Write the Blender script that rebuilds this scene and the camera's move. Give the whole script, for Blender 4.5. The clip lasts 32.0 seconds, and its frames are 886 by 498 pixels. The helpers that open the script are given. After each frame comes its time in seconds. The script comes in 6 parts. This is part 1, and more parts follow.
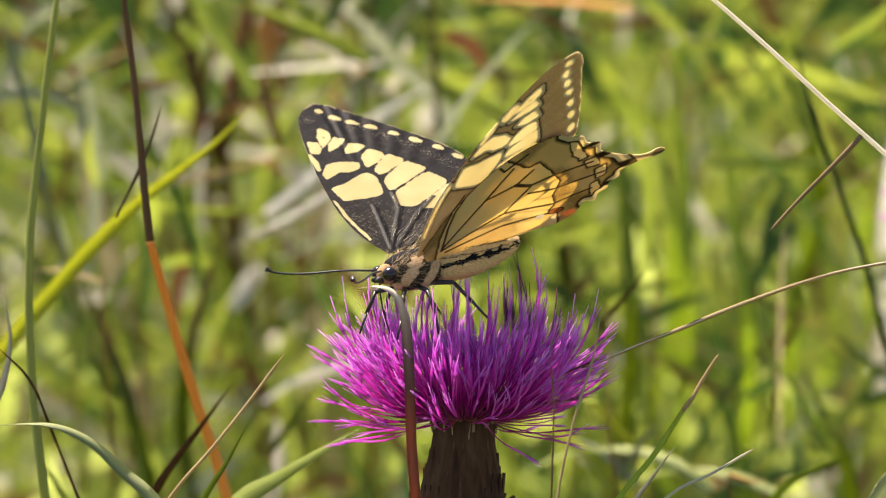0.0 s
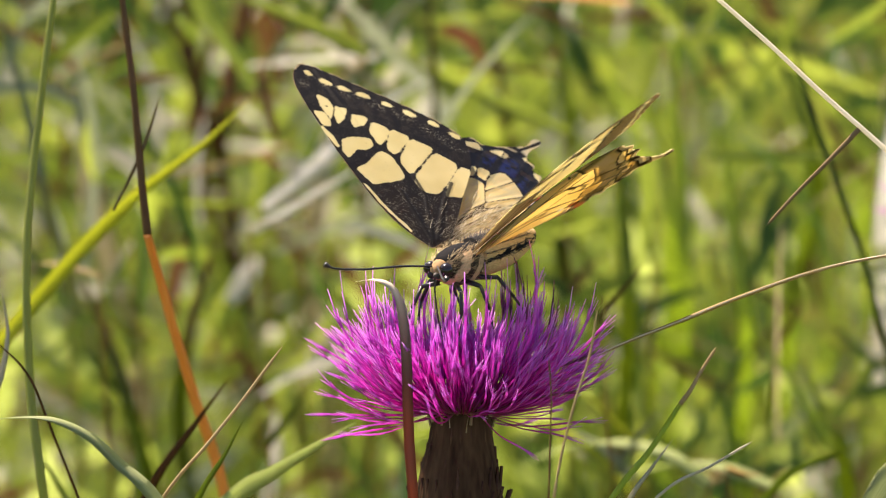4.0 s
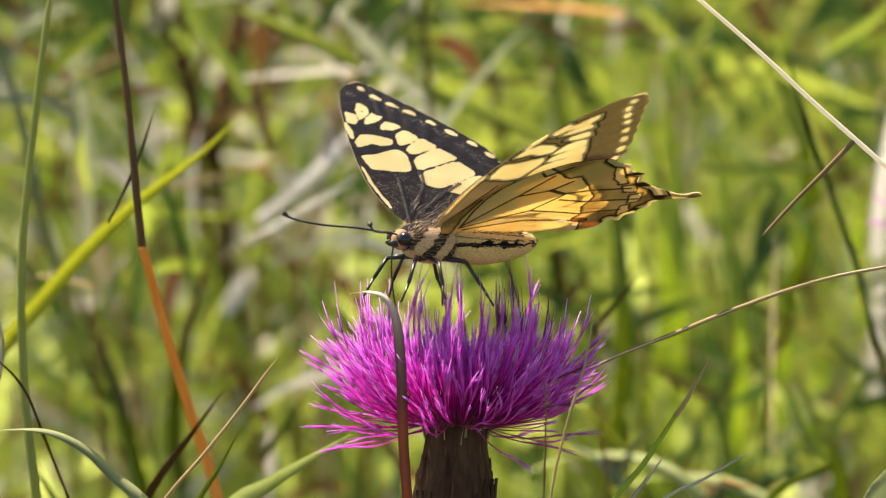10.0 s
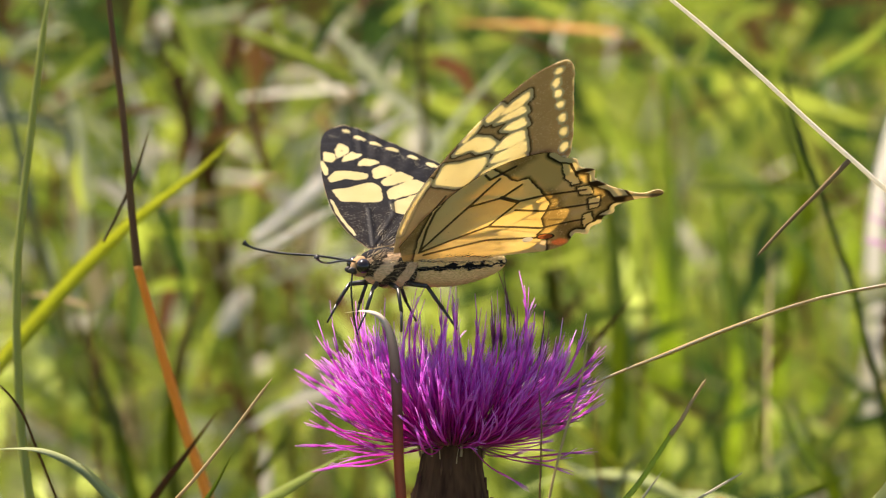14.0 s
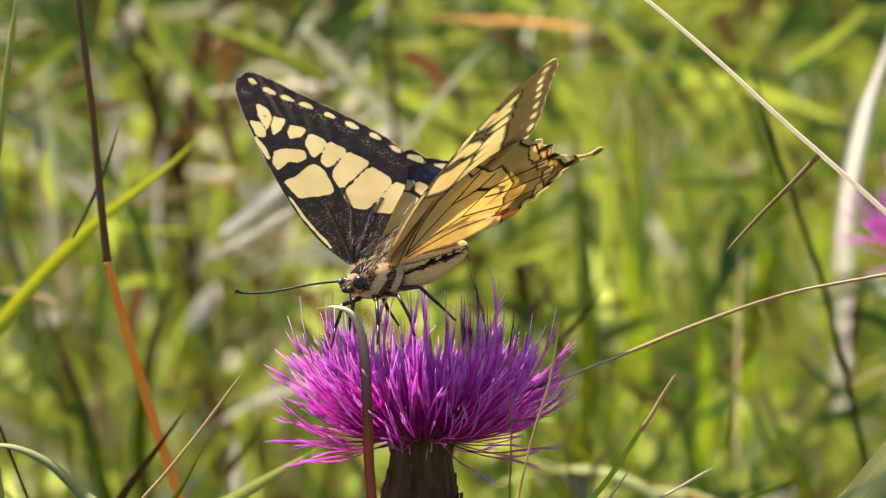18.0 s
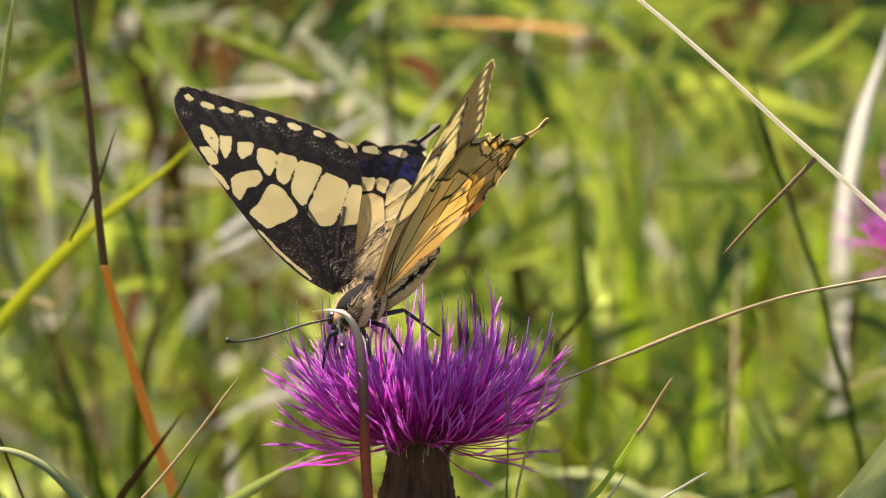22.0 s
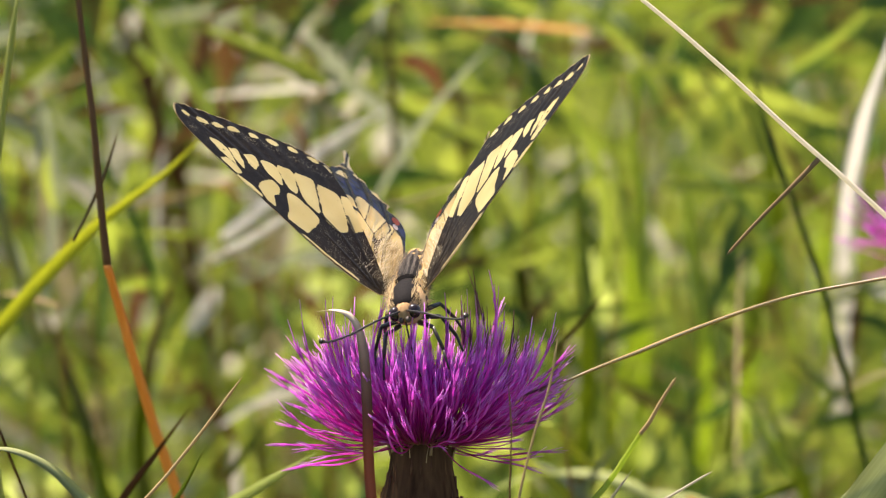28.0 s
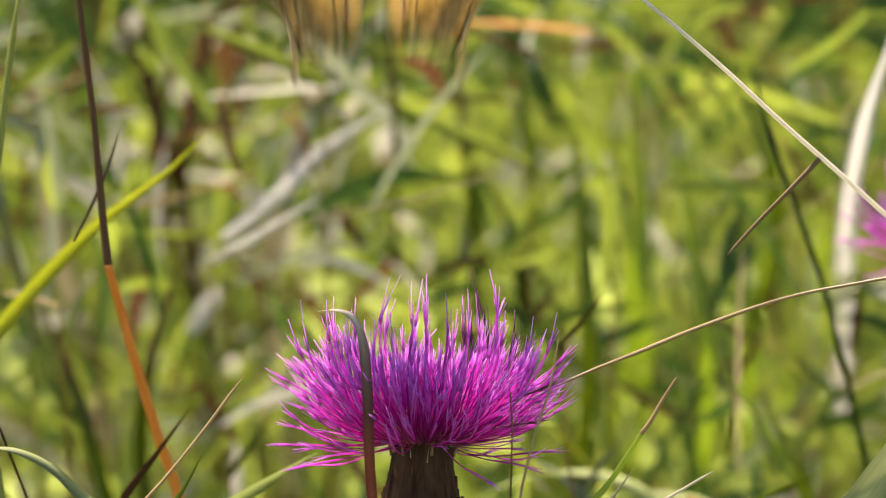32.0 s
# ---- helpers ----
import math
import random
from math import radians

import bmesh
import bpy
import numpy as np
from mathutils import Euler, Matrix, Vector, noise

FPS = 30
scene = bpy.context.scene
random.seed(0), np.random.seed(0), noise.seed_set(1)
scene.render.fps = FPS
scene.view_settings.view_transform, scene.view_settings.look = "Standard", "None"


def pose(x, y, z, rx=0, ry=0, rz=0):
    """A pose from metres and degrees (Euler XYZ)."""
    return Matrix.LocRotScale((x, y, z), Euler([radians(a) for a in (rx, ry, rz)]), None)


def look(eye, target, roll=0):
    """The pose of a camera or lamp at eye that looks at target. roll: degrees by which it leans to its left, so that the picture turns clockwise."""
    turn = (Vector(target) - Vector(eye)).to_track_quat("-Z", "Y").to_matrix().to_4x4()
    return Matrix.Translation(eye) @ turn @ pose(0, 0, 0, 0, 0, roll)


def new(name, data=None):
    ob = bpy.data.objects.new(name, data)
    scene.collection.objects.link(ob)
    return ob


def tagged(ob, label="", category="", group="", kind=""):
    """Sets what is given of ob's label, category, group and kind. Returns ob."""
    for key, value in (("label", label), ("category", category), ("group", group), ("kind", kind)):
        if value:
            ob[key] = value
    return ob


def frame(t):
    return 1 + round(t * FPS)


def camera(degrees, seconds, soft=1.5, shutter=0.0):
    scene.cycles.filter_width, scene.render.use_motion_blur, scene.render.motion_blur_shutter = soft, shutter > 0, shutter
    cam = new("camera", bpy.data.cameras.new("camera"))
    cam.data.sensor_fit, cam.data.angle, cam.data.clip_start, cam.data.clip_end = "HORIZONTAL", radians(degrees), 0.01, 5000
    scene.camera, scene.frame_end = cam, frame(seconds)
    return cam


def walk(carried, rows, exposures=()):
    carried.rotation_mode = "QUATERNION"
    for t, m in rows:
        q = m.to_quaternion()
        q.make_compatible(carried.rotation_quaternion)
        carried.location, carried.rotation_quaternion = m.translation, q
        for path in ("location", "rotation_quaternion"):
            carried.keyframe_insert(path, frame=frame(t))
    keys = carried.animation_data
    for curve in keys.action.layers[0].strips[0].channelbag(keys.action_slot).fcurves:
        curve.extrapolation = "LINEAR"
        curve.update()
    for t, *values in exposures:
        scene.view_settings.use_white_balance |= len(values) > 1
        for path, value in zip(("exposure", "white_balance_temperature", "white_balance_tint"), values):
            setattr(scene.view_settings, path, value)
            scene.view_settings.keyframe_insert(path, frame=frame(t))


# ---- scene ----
import functools

from mathutils import geometry

# ---------------------------------------------------------------- camera
EYE = (0.0, -1.1796, 0.7961)          # a long lens, 1.22 m from the thistle
FOCUS = Vector((0.0, 0.0, 0.48))      # heart of the scene; the butterfly's places count from here
cam = camera(6.0, 32.0, soft=1.15, shutter=0.5)
cam.data.dof.use_dof = True
cam.data.dof.focus_distance = 1.2212
cam.data.dof.aperture_fstop = 31.0
walk(cam, [
    (0, look(EYE, (0.00000, 0.00000, 0.48000))),
    (0.5, look(EYE, (-0.00031, -0.00010, 0.47964))),
    (1, look(EYE, (-0.00005, -0.00016, 0.47940))),
    (1.5, look(EYE, (-0.00005, -0.00012, 0.47954))),
    (2, look(EYE, (-0.00018, -0.00019, 0.47928))),
    (2.5, look(EYE, (-0.00005, -0.00026, 0.47905))),
    (3, look(EYE, (0.00019, -0.00026, 0.47905))),
    (3.5, look(EYE, (0.00032, -0.00026, 0.47905))),
    (5.5, look(EYE, (0.00049, -0.00023, 0.47916))),
    (6, look(EYE, (0.00066, -0.00022, 0.47916))),
    (6.5, look(EYE, (0.00061, -0.00023, 0.47916))),
    (7, look(EYE, (0.00067, -0.00024, 0.47911))),
    (7.5, look(EYE, (0.00078, -0.00019, 0.47928))),
    (8, look(EYE, (0.00087, -0.00019, 0.47929))),
    (8.5, look(EYE, (0.00073, -0.00018, 0.47931))),
    (9, look(EYE, (0.00070, -0.00013, 0.47952))),
    (9.5, look(EYE, (0.00102, 0.00000, 0.48000))),
    (10, look(EYE, (0.00113, 0.00020, 0.48075))),
    (10.5, look(EYE, (0.00108, 0.00094, 0.48350))),
    (11, look(EYE, (0.00131, 0.00097, 0.48363))),
    (11.5, look(EYE, (0.00113, 0.00097, 0.48363))),
    (12, look(EYE, (0.00125, 0.00097, 0.48363))),
    (12.5, look(EYE, (0.00130, 0.00094, 0.48350))),
    (13, look(EYE, (0.00144, 0.00097, 0.48363))),
    (13.5, look(EYE, (0.00167, 0.00094, 0.48353))),
    (14, look(EYE, (0.00179, 0.00092, 0.48342))),
    (14.5, look(EYE, (0.00182, 0.00093, 0.48345))),
    (16.5, look(EYE, (0.00649, 0.00088, 0.48327))),
    (17, look(EYE, (0.00642, 0.00082, 0.48305))),
    (17.5, look(EYE, (0.00639, 0.00075, 0.48282))),
    (18, look(EYE, (0.00617, 0.00074, 0.48278))),
    (18.5, look(EYE, (0.00624, 0.00071, 0.48264))),
    (19, look(EYE, (0.00617, 0.00068, 0.48256))),
    (19.5, look(EYE, (0.00604, 0.00067, 0.48252))),
    (20, look(EYE, (0.00606, 0.00071, 0.48264))),
    (20.5, look(EYE, (0.00617, 0.00077, 0.48286))),
    (21, look(EYE, (0.00647, 0.00083, 0.48309))),
    (21.5, look(EYE, (0.00658, 0.00087, 0.48326))),
    (22, look(EYE, (0.00664, 0.00087, 0.48324))),
    (22.5, look(EYE, (0.00639, 0.00091, 0.48338))),
    (23, look(EYE, (0.00628, 0.00084, 0.48314))),
    (23.5, look(EYE, (0.00621, 0.00078, 0.48292))),
    (24, look(EYE, (0.00626, 0.00078, 0.48290))),
    (24.5, look(EYE, (0.00619, 0.00084, 0.48312))),
    (25, look(EYE, (0.00619, 0.00086, 0.48320))),
    (25.5, look(EYE, (0.00630, 0.00094, 0.48351))),
    (27.5, look(EYE, (0.00626, 0.00086, 0.48320))),
    (28, look(EYE, (0.00617, 0.00088, 0.48327))),
    (28.5, look(EYE, (0.00637, 0.00094, 0.48352))),
    (29, look(EYE, (0.00641, 0.00098, 0.48364))),
    (29.5, look(EYE, (0.00643, 0.00098, 0.48368))),
    (30, look(EYE, (0.00654, 0.00097, 0.48362))),
    (30.5, look(EYE, (0.00634, 0.00092, 0.48344))),
    (31, look(EYE, (0.00629, 0.00091, 0.48340))),
    (31.5, look(EYE, (0.00623, 0.00085, 0.48319))),
    (32, look(EYE, (0.00605, 0.00087, 0.48326))),
], exposures=[(0, 1.4, 6700, 19), (32, 1.4, 6700, 19)])

# ---------------------------------------------------------------- sun and sky
SUN_EL, SUN_AZ = radians(60), radians(-36)      # behind the flower and to its side
sun_dir = Vector((math.sin(SUN_AZ) * math.cos(SUN_EL), math.cos(SUN_AZ) * math.cos(SUN_EL), math.sin(SUN_EL)))
world = bpy.data.worlds.new("sky")
scene.world = world
world.use_nodes = True
wn = world.node_tree.nodes
sky = wn.new("ShaderNodeTexSky")
sky.sky_type, sky.sun_disc = "NISHITA", False
sky.sun_elevation, sky.sun_rotation = SUN_EL, SUN_AZ
world.node_tree.links.new(sky.outputs[0], wn["Background"].inputs[0])
wn["Background"].inputs[1].default_value = 0.078
sun = new("sun", bpy.data.lights.new("sun", "SUN"))
sun.data.energy, sun.data.angle, sun.data.color = 5.0, radians(0.5), (1.0, 0.91, 0.76)
sun.matrix_world = look(tuple(sun_dir * 20), (0, 0, 0))


# ---------------------------------------------------------------- material helpers
def shader(name):
    m = bpy.data.materials.new(name)
    m.use_nodes = True
    nt = m.node_tree
    return m, nt.nodes, nt.links, nt.nodes["Principled BSDF"], nt.nodes["Material Output"]


def node(ns, kind, **values):
    n = ns.new("ShaderNode" + kind)
    for key, v in values.items():
        n.inputs[key].default_value = v
    return n


def ramp(ns, *stops):
    n = ns.new("ShaderNodeValToRGB")
    e = n.color_ramp.elements
    while len(e) < len(stops):
        e.new(0.5)
    for el, (p, c) in zip(e, stops):
        el.position, el.color = p, (*c, 1)
    return n


def mix(ns, ls, fac, a, b, blend="MIX"):
    n = ns.new("ShaderNodeMix")
    n.data_type, n.blend_type = "RGBA", blend
    for slot, v in ((0, fac), (6, a), (7, b)):
        if hasattr(v, "is_output"):
            ls.new(v, n.inputs[slot])
        else:
            n.inputs[slot].default_value = v if slot == 0 else (*v, 1)
    return n.outputs[2]


def maths(ns, ls, op, a, b=0.0, clamp=False):
    n = ns.new("ShaderNodeMath")
    n.operation, n.use_clamp = op, clamp
    for i, v in enumerate((a, b)):
        if hasattr(v, "is_output"):
            ls.new(v, n.inputs[i])
        else:
            n.inputs[i].default_value = v
    return n.outputs[0]


def see_through(ns, ls, bsdf, out, colour, share):
    """Adds light that shines through a thin sheet."""
    tr = ns.new("ShaderNodeBsdfTranslucent")
    if hasattr(colour, "is_output"):
        ls.new(colour, tr.inputs[0])
    else:
        tr.inputs[0].default_value = (*colour, 1)
    mx = ns.new("ShaderNodeMixShader")
    mx.inputs[0].default_value = share
    ls.new(bsdf.outputs[0], mx.inputs[1])
    ls.new(tr.outputs[0], mx.inputs[2])
    ls.new(mx.outputs[0], out.inputs[0])


def leaf_material(name, dark, light, tip=None, share=0.45, rough=0.42, streaks=9.0):
    """Grass: parallel veins along the blade, blotches, and a dry tip."""
    m, ns, ls, bsdf, out = shader(name)
    uv = ns.new("ShaderNodeUVMap")
    sc = node(ns, "Mapping", Scale=(streaks, 1.5, 1))
    ls.new(uv.outputs[0], sc.inputs[0])
    veins = node(ns, "TexNoise", Scale=3.0, Detail=3.0)
    ls.new(sc.outputs[0], veins.inputs[0])
    geo = ns.new("ShaderNodeNewGeometry")
    blot = node(ns, "TexNoise", Scale=45.0, Detail=4.0)
    ls.new(geo.outputs[0], blot.inputs[0])
    isl = ns.new("ShaderNodeNewGeometry").outputs["Random Per Island"]
    f = maths(ns, ls, "ADD", maths(ns, ls, "MULTIPLY", veins.outputs[0], 0.5), maths(ns, ls, "MULTIPLY", blot.outputs[0], 0.35))
    f = maths(ns, ls, "ADD", f, maths(ns, ls, "MULTIPLY", maths(ns, ls, "SUBTRACT", isl, 0.5), 0.5), True)
    rp = ramp(ns, (0.15, dark), (0.75, light))
    ls.new(f, rp.inputs[0])
    col = rp.outputs[0]
    if tip:
        sep = ns.new("ShaderNodeSeparateXYZ")
        ls.new(uv.outputs[0], sep.inputs[0])
        end = maths(ns, ls, "ADD", sep.outputs[1], maths(ns, ls, "MULTIPLY", blot.outputs[0], 0.04))
        er = ramp(ns, (0.97, (0, 0, 0)), (1.0, (1, 1, 1)))
        ls.new(end, er.inputs[0])
        col = mix(ns, ls, er.outputs[0], col, tip)
    ls.new(col, bsdf.inputs["Base Color"])
    bsdf.inputs["Roughness"].default_value = rough
    bsdf.inputs["Specular IOR Level"].default_value = 0.22 if rough < 0.5 else 0.06
    bump = node(ns, "Bump", Strength=0.25, Distance=0.0003)
    ls.new(veins.outputs[0], bump.inputs["Height"])
    ls.new(bump.outputs[0], bsdf.inputs["Normal"])
    if share:
        see_through(ns, ls, bsdf, out, col, share)
    return m


def plain_material(name, dark, light, scale=800.0, rough=0.6, share=0.0, bump=0.3, spec=0.5, stretch=(1, 1, 1)):
    m, ns, ls, bsdf, out = shader(name)
    tc = ns.new("ShaderNodeTexCoord")
    mp = node(ns, "Mapping", Scale=stretch)
    ls.new(tc.outputs["Object"], mp.inputs[0])
    n1 = node(ns, "TexNoise", Scale=scale, Detail=5.0)
    n2 = node(ns, "TexNoise", Scale=scale * 0.17, Detail=2.0)
    ls.new(mp.outputs[0], n1.inputs[0])
    ls.new(mp.outputs[0], n2.inputs[0])
    f = maths(ns, ls, "ADD", maths(ns, ls, "MULTIPLY", n1.outputs[0], 0.55), maths(ns, ls, "MULTIPLY", n2.outputs[0], 0.45))
    rnd = ns.new("ShaderNodeObjectInfo").outputs["Random"]
    f = maths(ns, ls, "ADD", f, maths(ns, ls, "MULTIPLY", maths(ns, ls, "SUBTRACT", rnd, 0.5), 0.25))
    rp = ramp(ns, (0.3, dark), (0.7, light))
    ls.new(f, rp.inputs[0])
    ls.new(rp.outputs[0], bsdf.inputs["Base Color"])
    bsdf.inputs["Roughness"].default_value = rough
    bsdf.inputs["Specular IOR Level"].default_value = spec
    bp = node(ns, "Bump", Strength=bump, Distance=0.0001)
    ls.new(n1.outputs[0], bp.inputs["Height"])
    ls.new(bp.outputs[0], bsdf.inputs["Normal"])
    if share:
        see_through(ns, ls, bsdf, out, rp.outputs[0], share)
    return m


def withered_material():
    """A dead leaf: red-brown below, grey-brown further up, bleached at its curled tip."""
    m, ns, ls, bsdf, out = shader("withered leaf")
    uv = ns.new("ShaderNodeUVMap")
    sep = ns.new("ShaderNodeSeparateXYZ")
    ls.new(uv.outputs[0], sep.inputs[0])
    sc = node(ns, "Mapping", Scale=(10, 30, 1))
    ls.new(uv.outputs[0], sc.inputs[0])
    n1 = node(ns, "TexNoise", Scale=3.0, Detail=4.0)
    ls.new(sc.outputs[0], n1.inputs[0])
    v = maths(ns, ls, "ADD", sep.outputs[1], maths(ns, ls, "MULTIPLY", maths(ns, ls, "SUBTRACT", n1.outputs[0], 0.5), 0.012))
    rp = ramp(ns, (0.95, (0.5, 0.12, 0.05)), (0.962, (0.26, 0.1, 0.065)), (0.973, (0.34, 0.21, 0.165)), (0.981, (0.5, 0.37, 0.3)), (0.989, (0.86, 0.75, 0.6)))
    ls.new(v, rp.inputs[0])
    col = mix(ns, ls, maths(ns, ls, "MULTIPLY", n1.outputs[0], 0.25), rp.outputs[0], (0.16, 0.09, 0.06))
    ls.new(col, bsdf.inputs["Base Color"])
    bsdf.inputs["Roughness"].default_value = 0.6
    bsdf.inputs["Specular IOR Level"].default_value = 0.2
    see_through(ns, ls, bsdf, out, col, 0.4)
    return m


MAT = {
    "green": leaf_material("fresh grass", (0.09, 0.14, 0.014), (0.28, 0.34, 0.035), (0.25, 0.15, 0.05), share=0.5),
    # a lighter copy of the grass: sunlight is put into its colour
    "lime": leaf_material("yellow-green grass with painted sunlight", (0.22, 0.285, 0.03), (0.41, 0.475, 0.065), share=0.55),
    # the grass again, with the shade of the depths painted into a darker colour
    "deep": leaf_material("dark grass with painted shade", (0.03, 0.07, 0.012), (0.08, 0.14, 0.025)),
    # lighter still: the glow of backlit blades is partly in this colour
    "glow": leaf_material("translucent lime grass with painted glow", (0.44, 0.54, 0.085), (0.64, 0.73, 0.19), share=0.72),
    "ribbed": leaf_material("ribbed pale grass", (0.3, 0.34, 0.14), (0.8, 0.82, 0.52), share=0.6, streaks=12.0, rough=0.6),
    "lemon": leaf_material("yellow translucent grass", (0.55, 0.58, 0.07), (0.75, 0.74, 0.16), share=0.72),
    "white": leaf_material("bleached translucent blade", (0.78, 0.76, 0.7), (0.92, 0.91, 0.86), share=0.65),
    "sage": leaf_material("pale green stalk", (0.3, 0.33, 0.07), (0.47, 0.5, 0.17), share=0.5),
    "dun": leaf_material("dull brown straw", (0.2, 0.13, 0.06), (0.4, 0.29, 0.16), share=0.3, rough=0.7),
    "umber": leaf_material("warm brown dead stalk", (0.15, 0.08, 0.035), (0.36, 0.21, 0.1), share=0.35, rough=0.7),
    "spring": leaf_material("pale bright green grass", (0.5, 0.56, 0.22), (0.74, 0.77, 0.45), share=0.65),
    "grey": leaf_material("grey-green grass", (0.22, 0.25, 0.13), (0.42, 0.44, 0.28)),
    "pale": leaf_material("bleached dry grass", (0.5, 0.46, 0.33), (0.78, 0.73, 0.6), share=0.45),
    "cream": leaf_material("sun-bleached straw", (0.9, 0.82, 0.64), (0.98, 0.93, 0.8), share=0.55, rough=0.6),
    "straw": leaf_material("straw", (0.4, 0.28, 0.12), (0.66, 0.52, 0.3), share=0.35, rough=0.6),
    "brown": leaf_material("dry brown grass", (0.07, 0.032, 0.014), (0.19, 0.09, 0.035), share=0.25, rough=0.7),
    "orange": leaf_material("rusty dry grass", (0.5, 0.25, 0.06), (0.76, 0.5, 0.2), share=0.5, rough=0.6, streaks=14.0),
    "rose": leaf_material("pink petals", (0.5, 0.1, 0.17), (0.7, 0.25, 0.3), share=0.4),
    "rust": leaf_material("red-brown dry stem", (0.14, 0.045, 0.02), (0.3, 0.11, 0.05), share=0.25, rough=0.7),
    "hook": withered_material(),
}


# ---------------------------------------------------------------- mesh helpers
def part(name, bm, material, parent=None, label=""):
    """Links a bmesh as one mesh object, under a thing or a part."""
    me = bpy.data.meshes.new(name)
    bm.normal_update()
    bm.to_mesh(me)
    bm.free()
    for m in (material if isinstance(material, (list, tuple)) else [material]):
        me.materials.append(m)
    for p in me.polygons:
        p.use_smooth = True
    ob = new(name, me)
    if parent:
        ob.parent = parent
    if label:
        ob["label"] = label
    return ob


def spline(points, steps):
    """A smooth curve through the points, with steps pieces between two of them; it never loops where short and long spans meet."""
    P = [Vector(p) for p in points]
    P = [P[0] * 2 - P[1]] + P + [P[-1] * 2 - P[-2]]
    out = []
    for i in range(1, len(P) - 2):
        a, b, c, d = P[i - 1:i + 3]
        t0, t1 = 0.0, max(1e-5, (b - a).length ** 0.5)
        t2 = t1 + max(1e-5, (c - b).length ** 0.5)
        t3 = t2 + max(1e-5, (d - c).length ** 0.5)
        for k in range(steps):
            t = t1 + (t2 - t1) * k / steps
            a1 = a * ((t1 - t) / (t1 - t0)) + b * ((t - t0) / (t1 - t0))
            a2 = b * ((t2 - t) / (t2 - t1)) + c * ((t - t1) / (t2 - t1))
            a3 = c * ((t3 - t) / (t3 - t2)) + d * ((t - t2) / (t3 - t2))
            b1 = a1 * ((t2 - t) / (t2 - t0)) + a2 * ((t - t0) / (t2 - t0))
            b2 = a2 * ((t3 - t) / (t3 - t1)) + a3 * ((t - t1) / (t3 - t1))
            out.append(b1 * ((t2 - t) / (t2 - t1)) + b2 * ((t - t1) / (t2 - t1)))
    return out + [P[-2]]


def ring_tube(bm, path, radius, sides=6, caps=True, mat=0):
    """A tube along a path; radius is a number or a function of 0..1."""
    rings = []
    n = len(path)
    ref = Vector((0.13, 0.31, 0.94))
    for i, p in enumerate(path):
        d = (path[min(i + 1, n - 1)] - path[max(i - 1, 0)]).normalized()
        a = d.cross(ref)
        if a.length < 0.05:
            a = d.cross(Vector((1, 0, 0)))
        a.normalize()
        b = d.cross(a)
        r = radius(i / (n - 1)) if callable(radius) else radius
        rings.append([bm.verts.new(p + (a * math.cos(k * math.tau / sides) + b * math.sin(k * math.tau / sides)) * r) for k in range(sides)])
    for r0, r1 in zip(rings, rings[1:]):
        for k in range(sides):
            f = bm.faces.new((r0[k], r0[(k + 1) % sides], r1[(k + 1) % sides], r1[k]))
            f.material_index = mat
    if caps:
        bm.faces.new(rings[0][::-1]).material_index = mat
        bm.faces.new(rings[-1]).material_index = mat
    return rings


def ribbon(bm, path, width, side, fold=0.22, thick=0.06, taper=0.0):
    """A grass blade: a folded strip with a keel, some thickness, and a long pointed end; its root is narrower."""
    uv = bm.loops.layers.uv.verify()
    n = len(path)
    left = [0.0]
    for p, q in zip(path[::-1], path[-2::-1]):
        left.append(left[-1] + (p - q).length)
    left = left[::-1]
    rows = []
    for i, p in enumerate(path):
        d = (path[min(i + 1, n - 1)] - path[max(i - 1, 0)]).normalized()
        s = (side - d * side.dot(d)).normalized()
        up = s.cross(d)
        w = width * max(0.05, min(1.0, left[i] / (taper or min(14 * width, 0.032))) ** 0.75) * (0.55 + 0.45 * min(1.0, (left[0] - left[i]) / (0.5 * left[0])))
        rows.append([bm.verts.new(v) for v in (p - s * w / 2 + up * w * fold, p - up * w * thick, p + s * w / 2 + up * w * fold, p + up * w * thick)])
    for i, (r0, r1) in enumerate(zip(rows, rows[1:])):
        v0, v1 = 1 - left[i] / left[0], 1 - left[i + 1] / left[0]
        for k, (u0, u1) in enumerate(((0, 0.5), (0.5, 1), (1, 0.5), (0.5, 0))):
            f = bm.faces.new((r0[k], r0[(k + 1) % 4], r1[(k + 1) % 4], r1[k]))
            for lp, c in zip(f.loops, ((u0, v0), (u1, v0), (u1, v1), (u0, v1))):
                lp[uv].uv = c


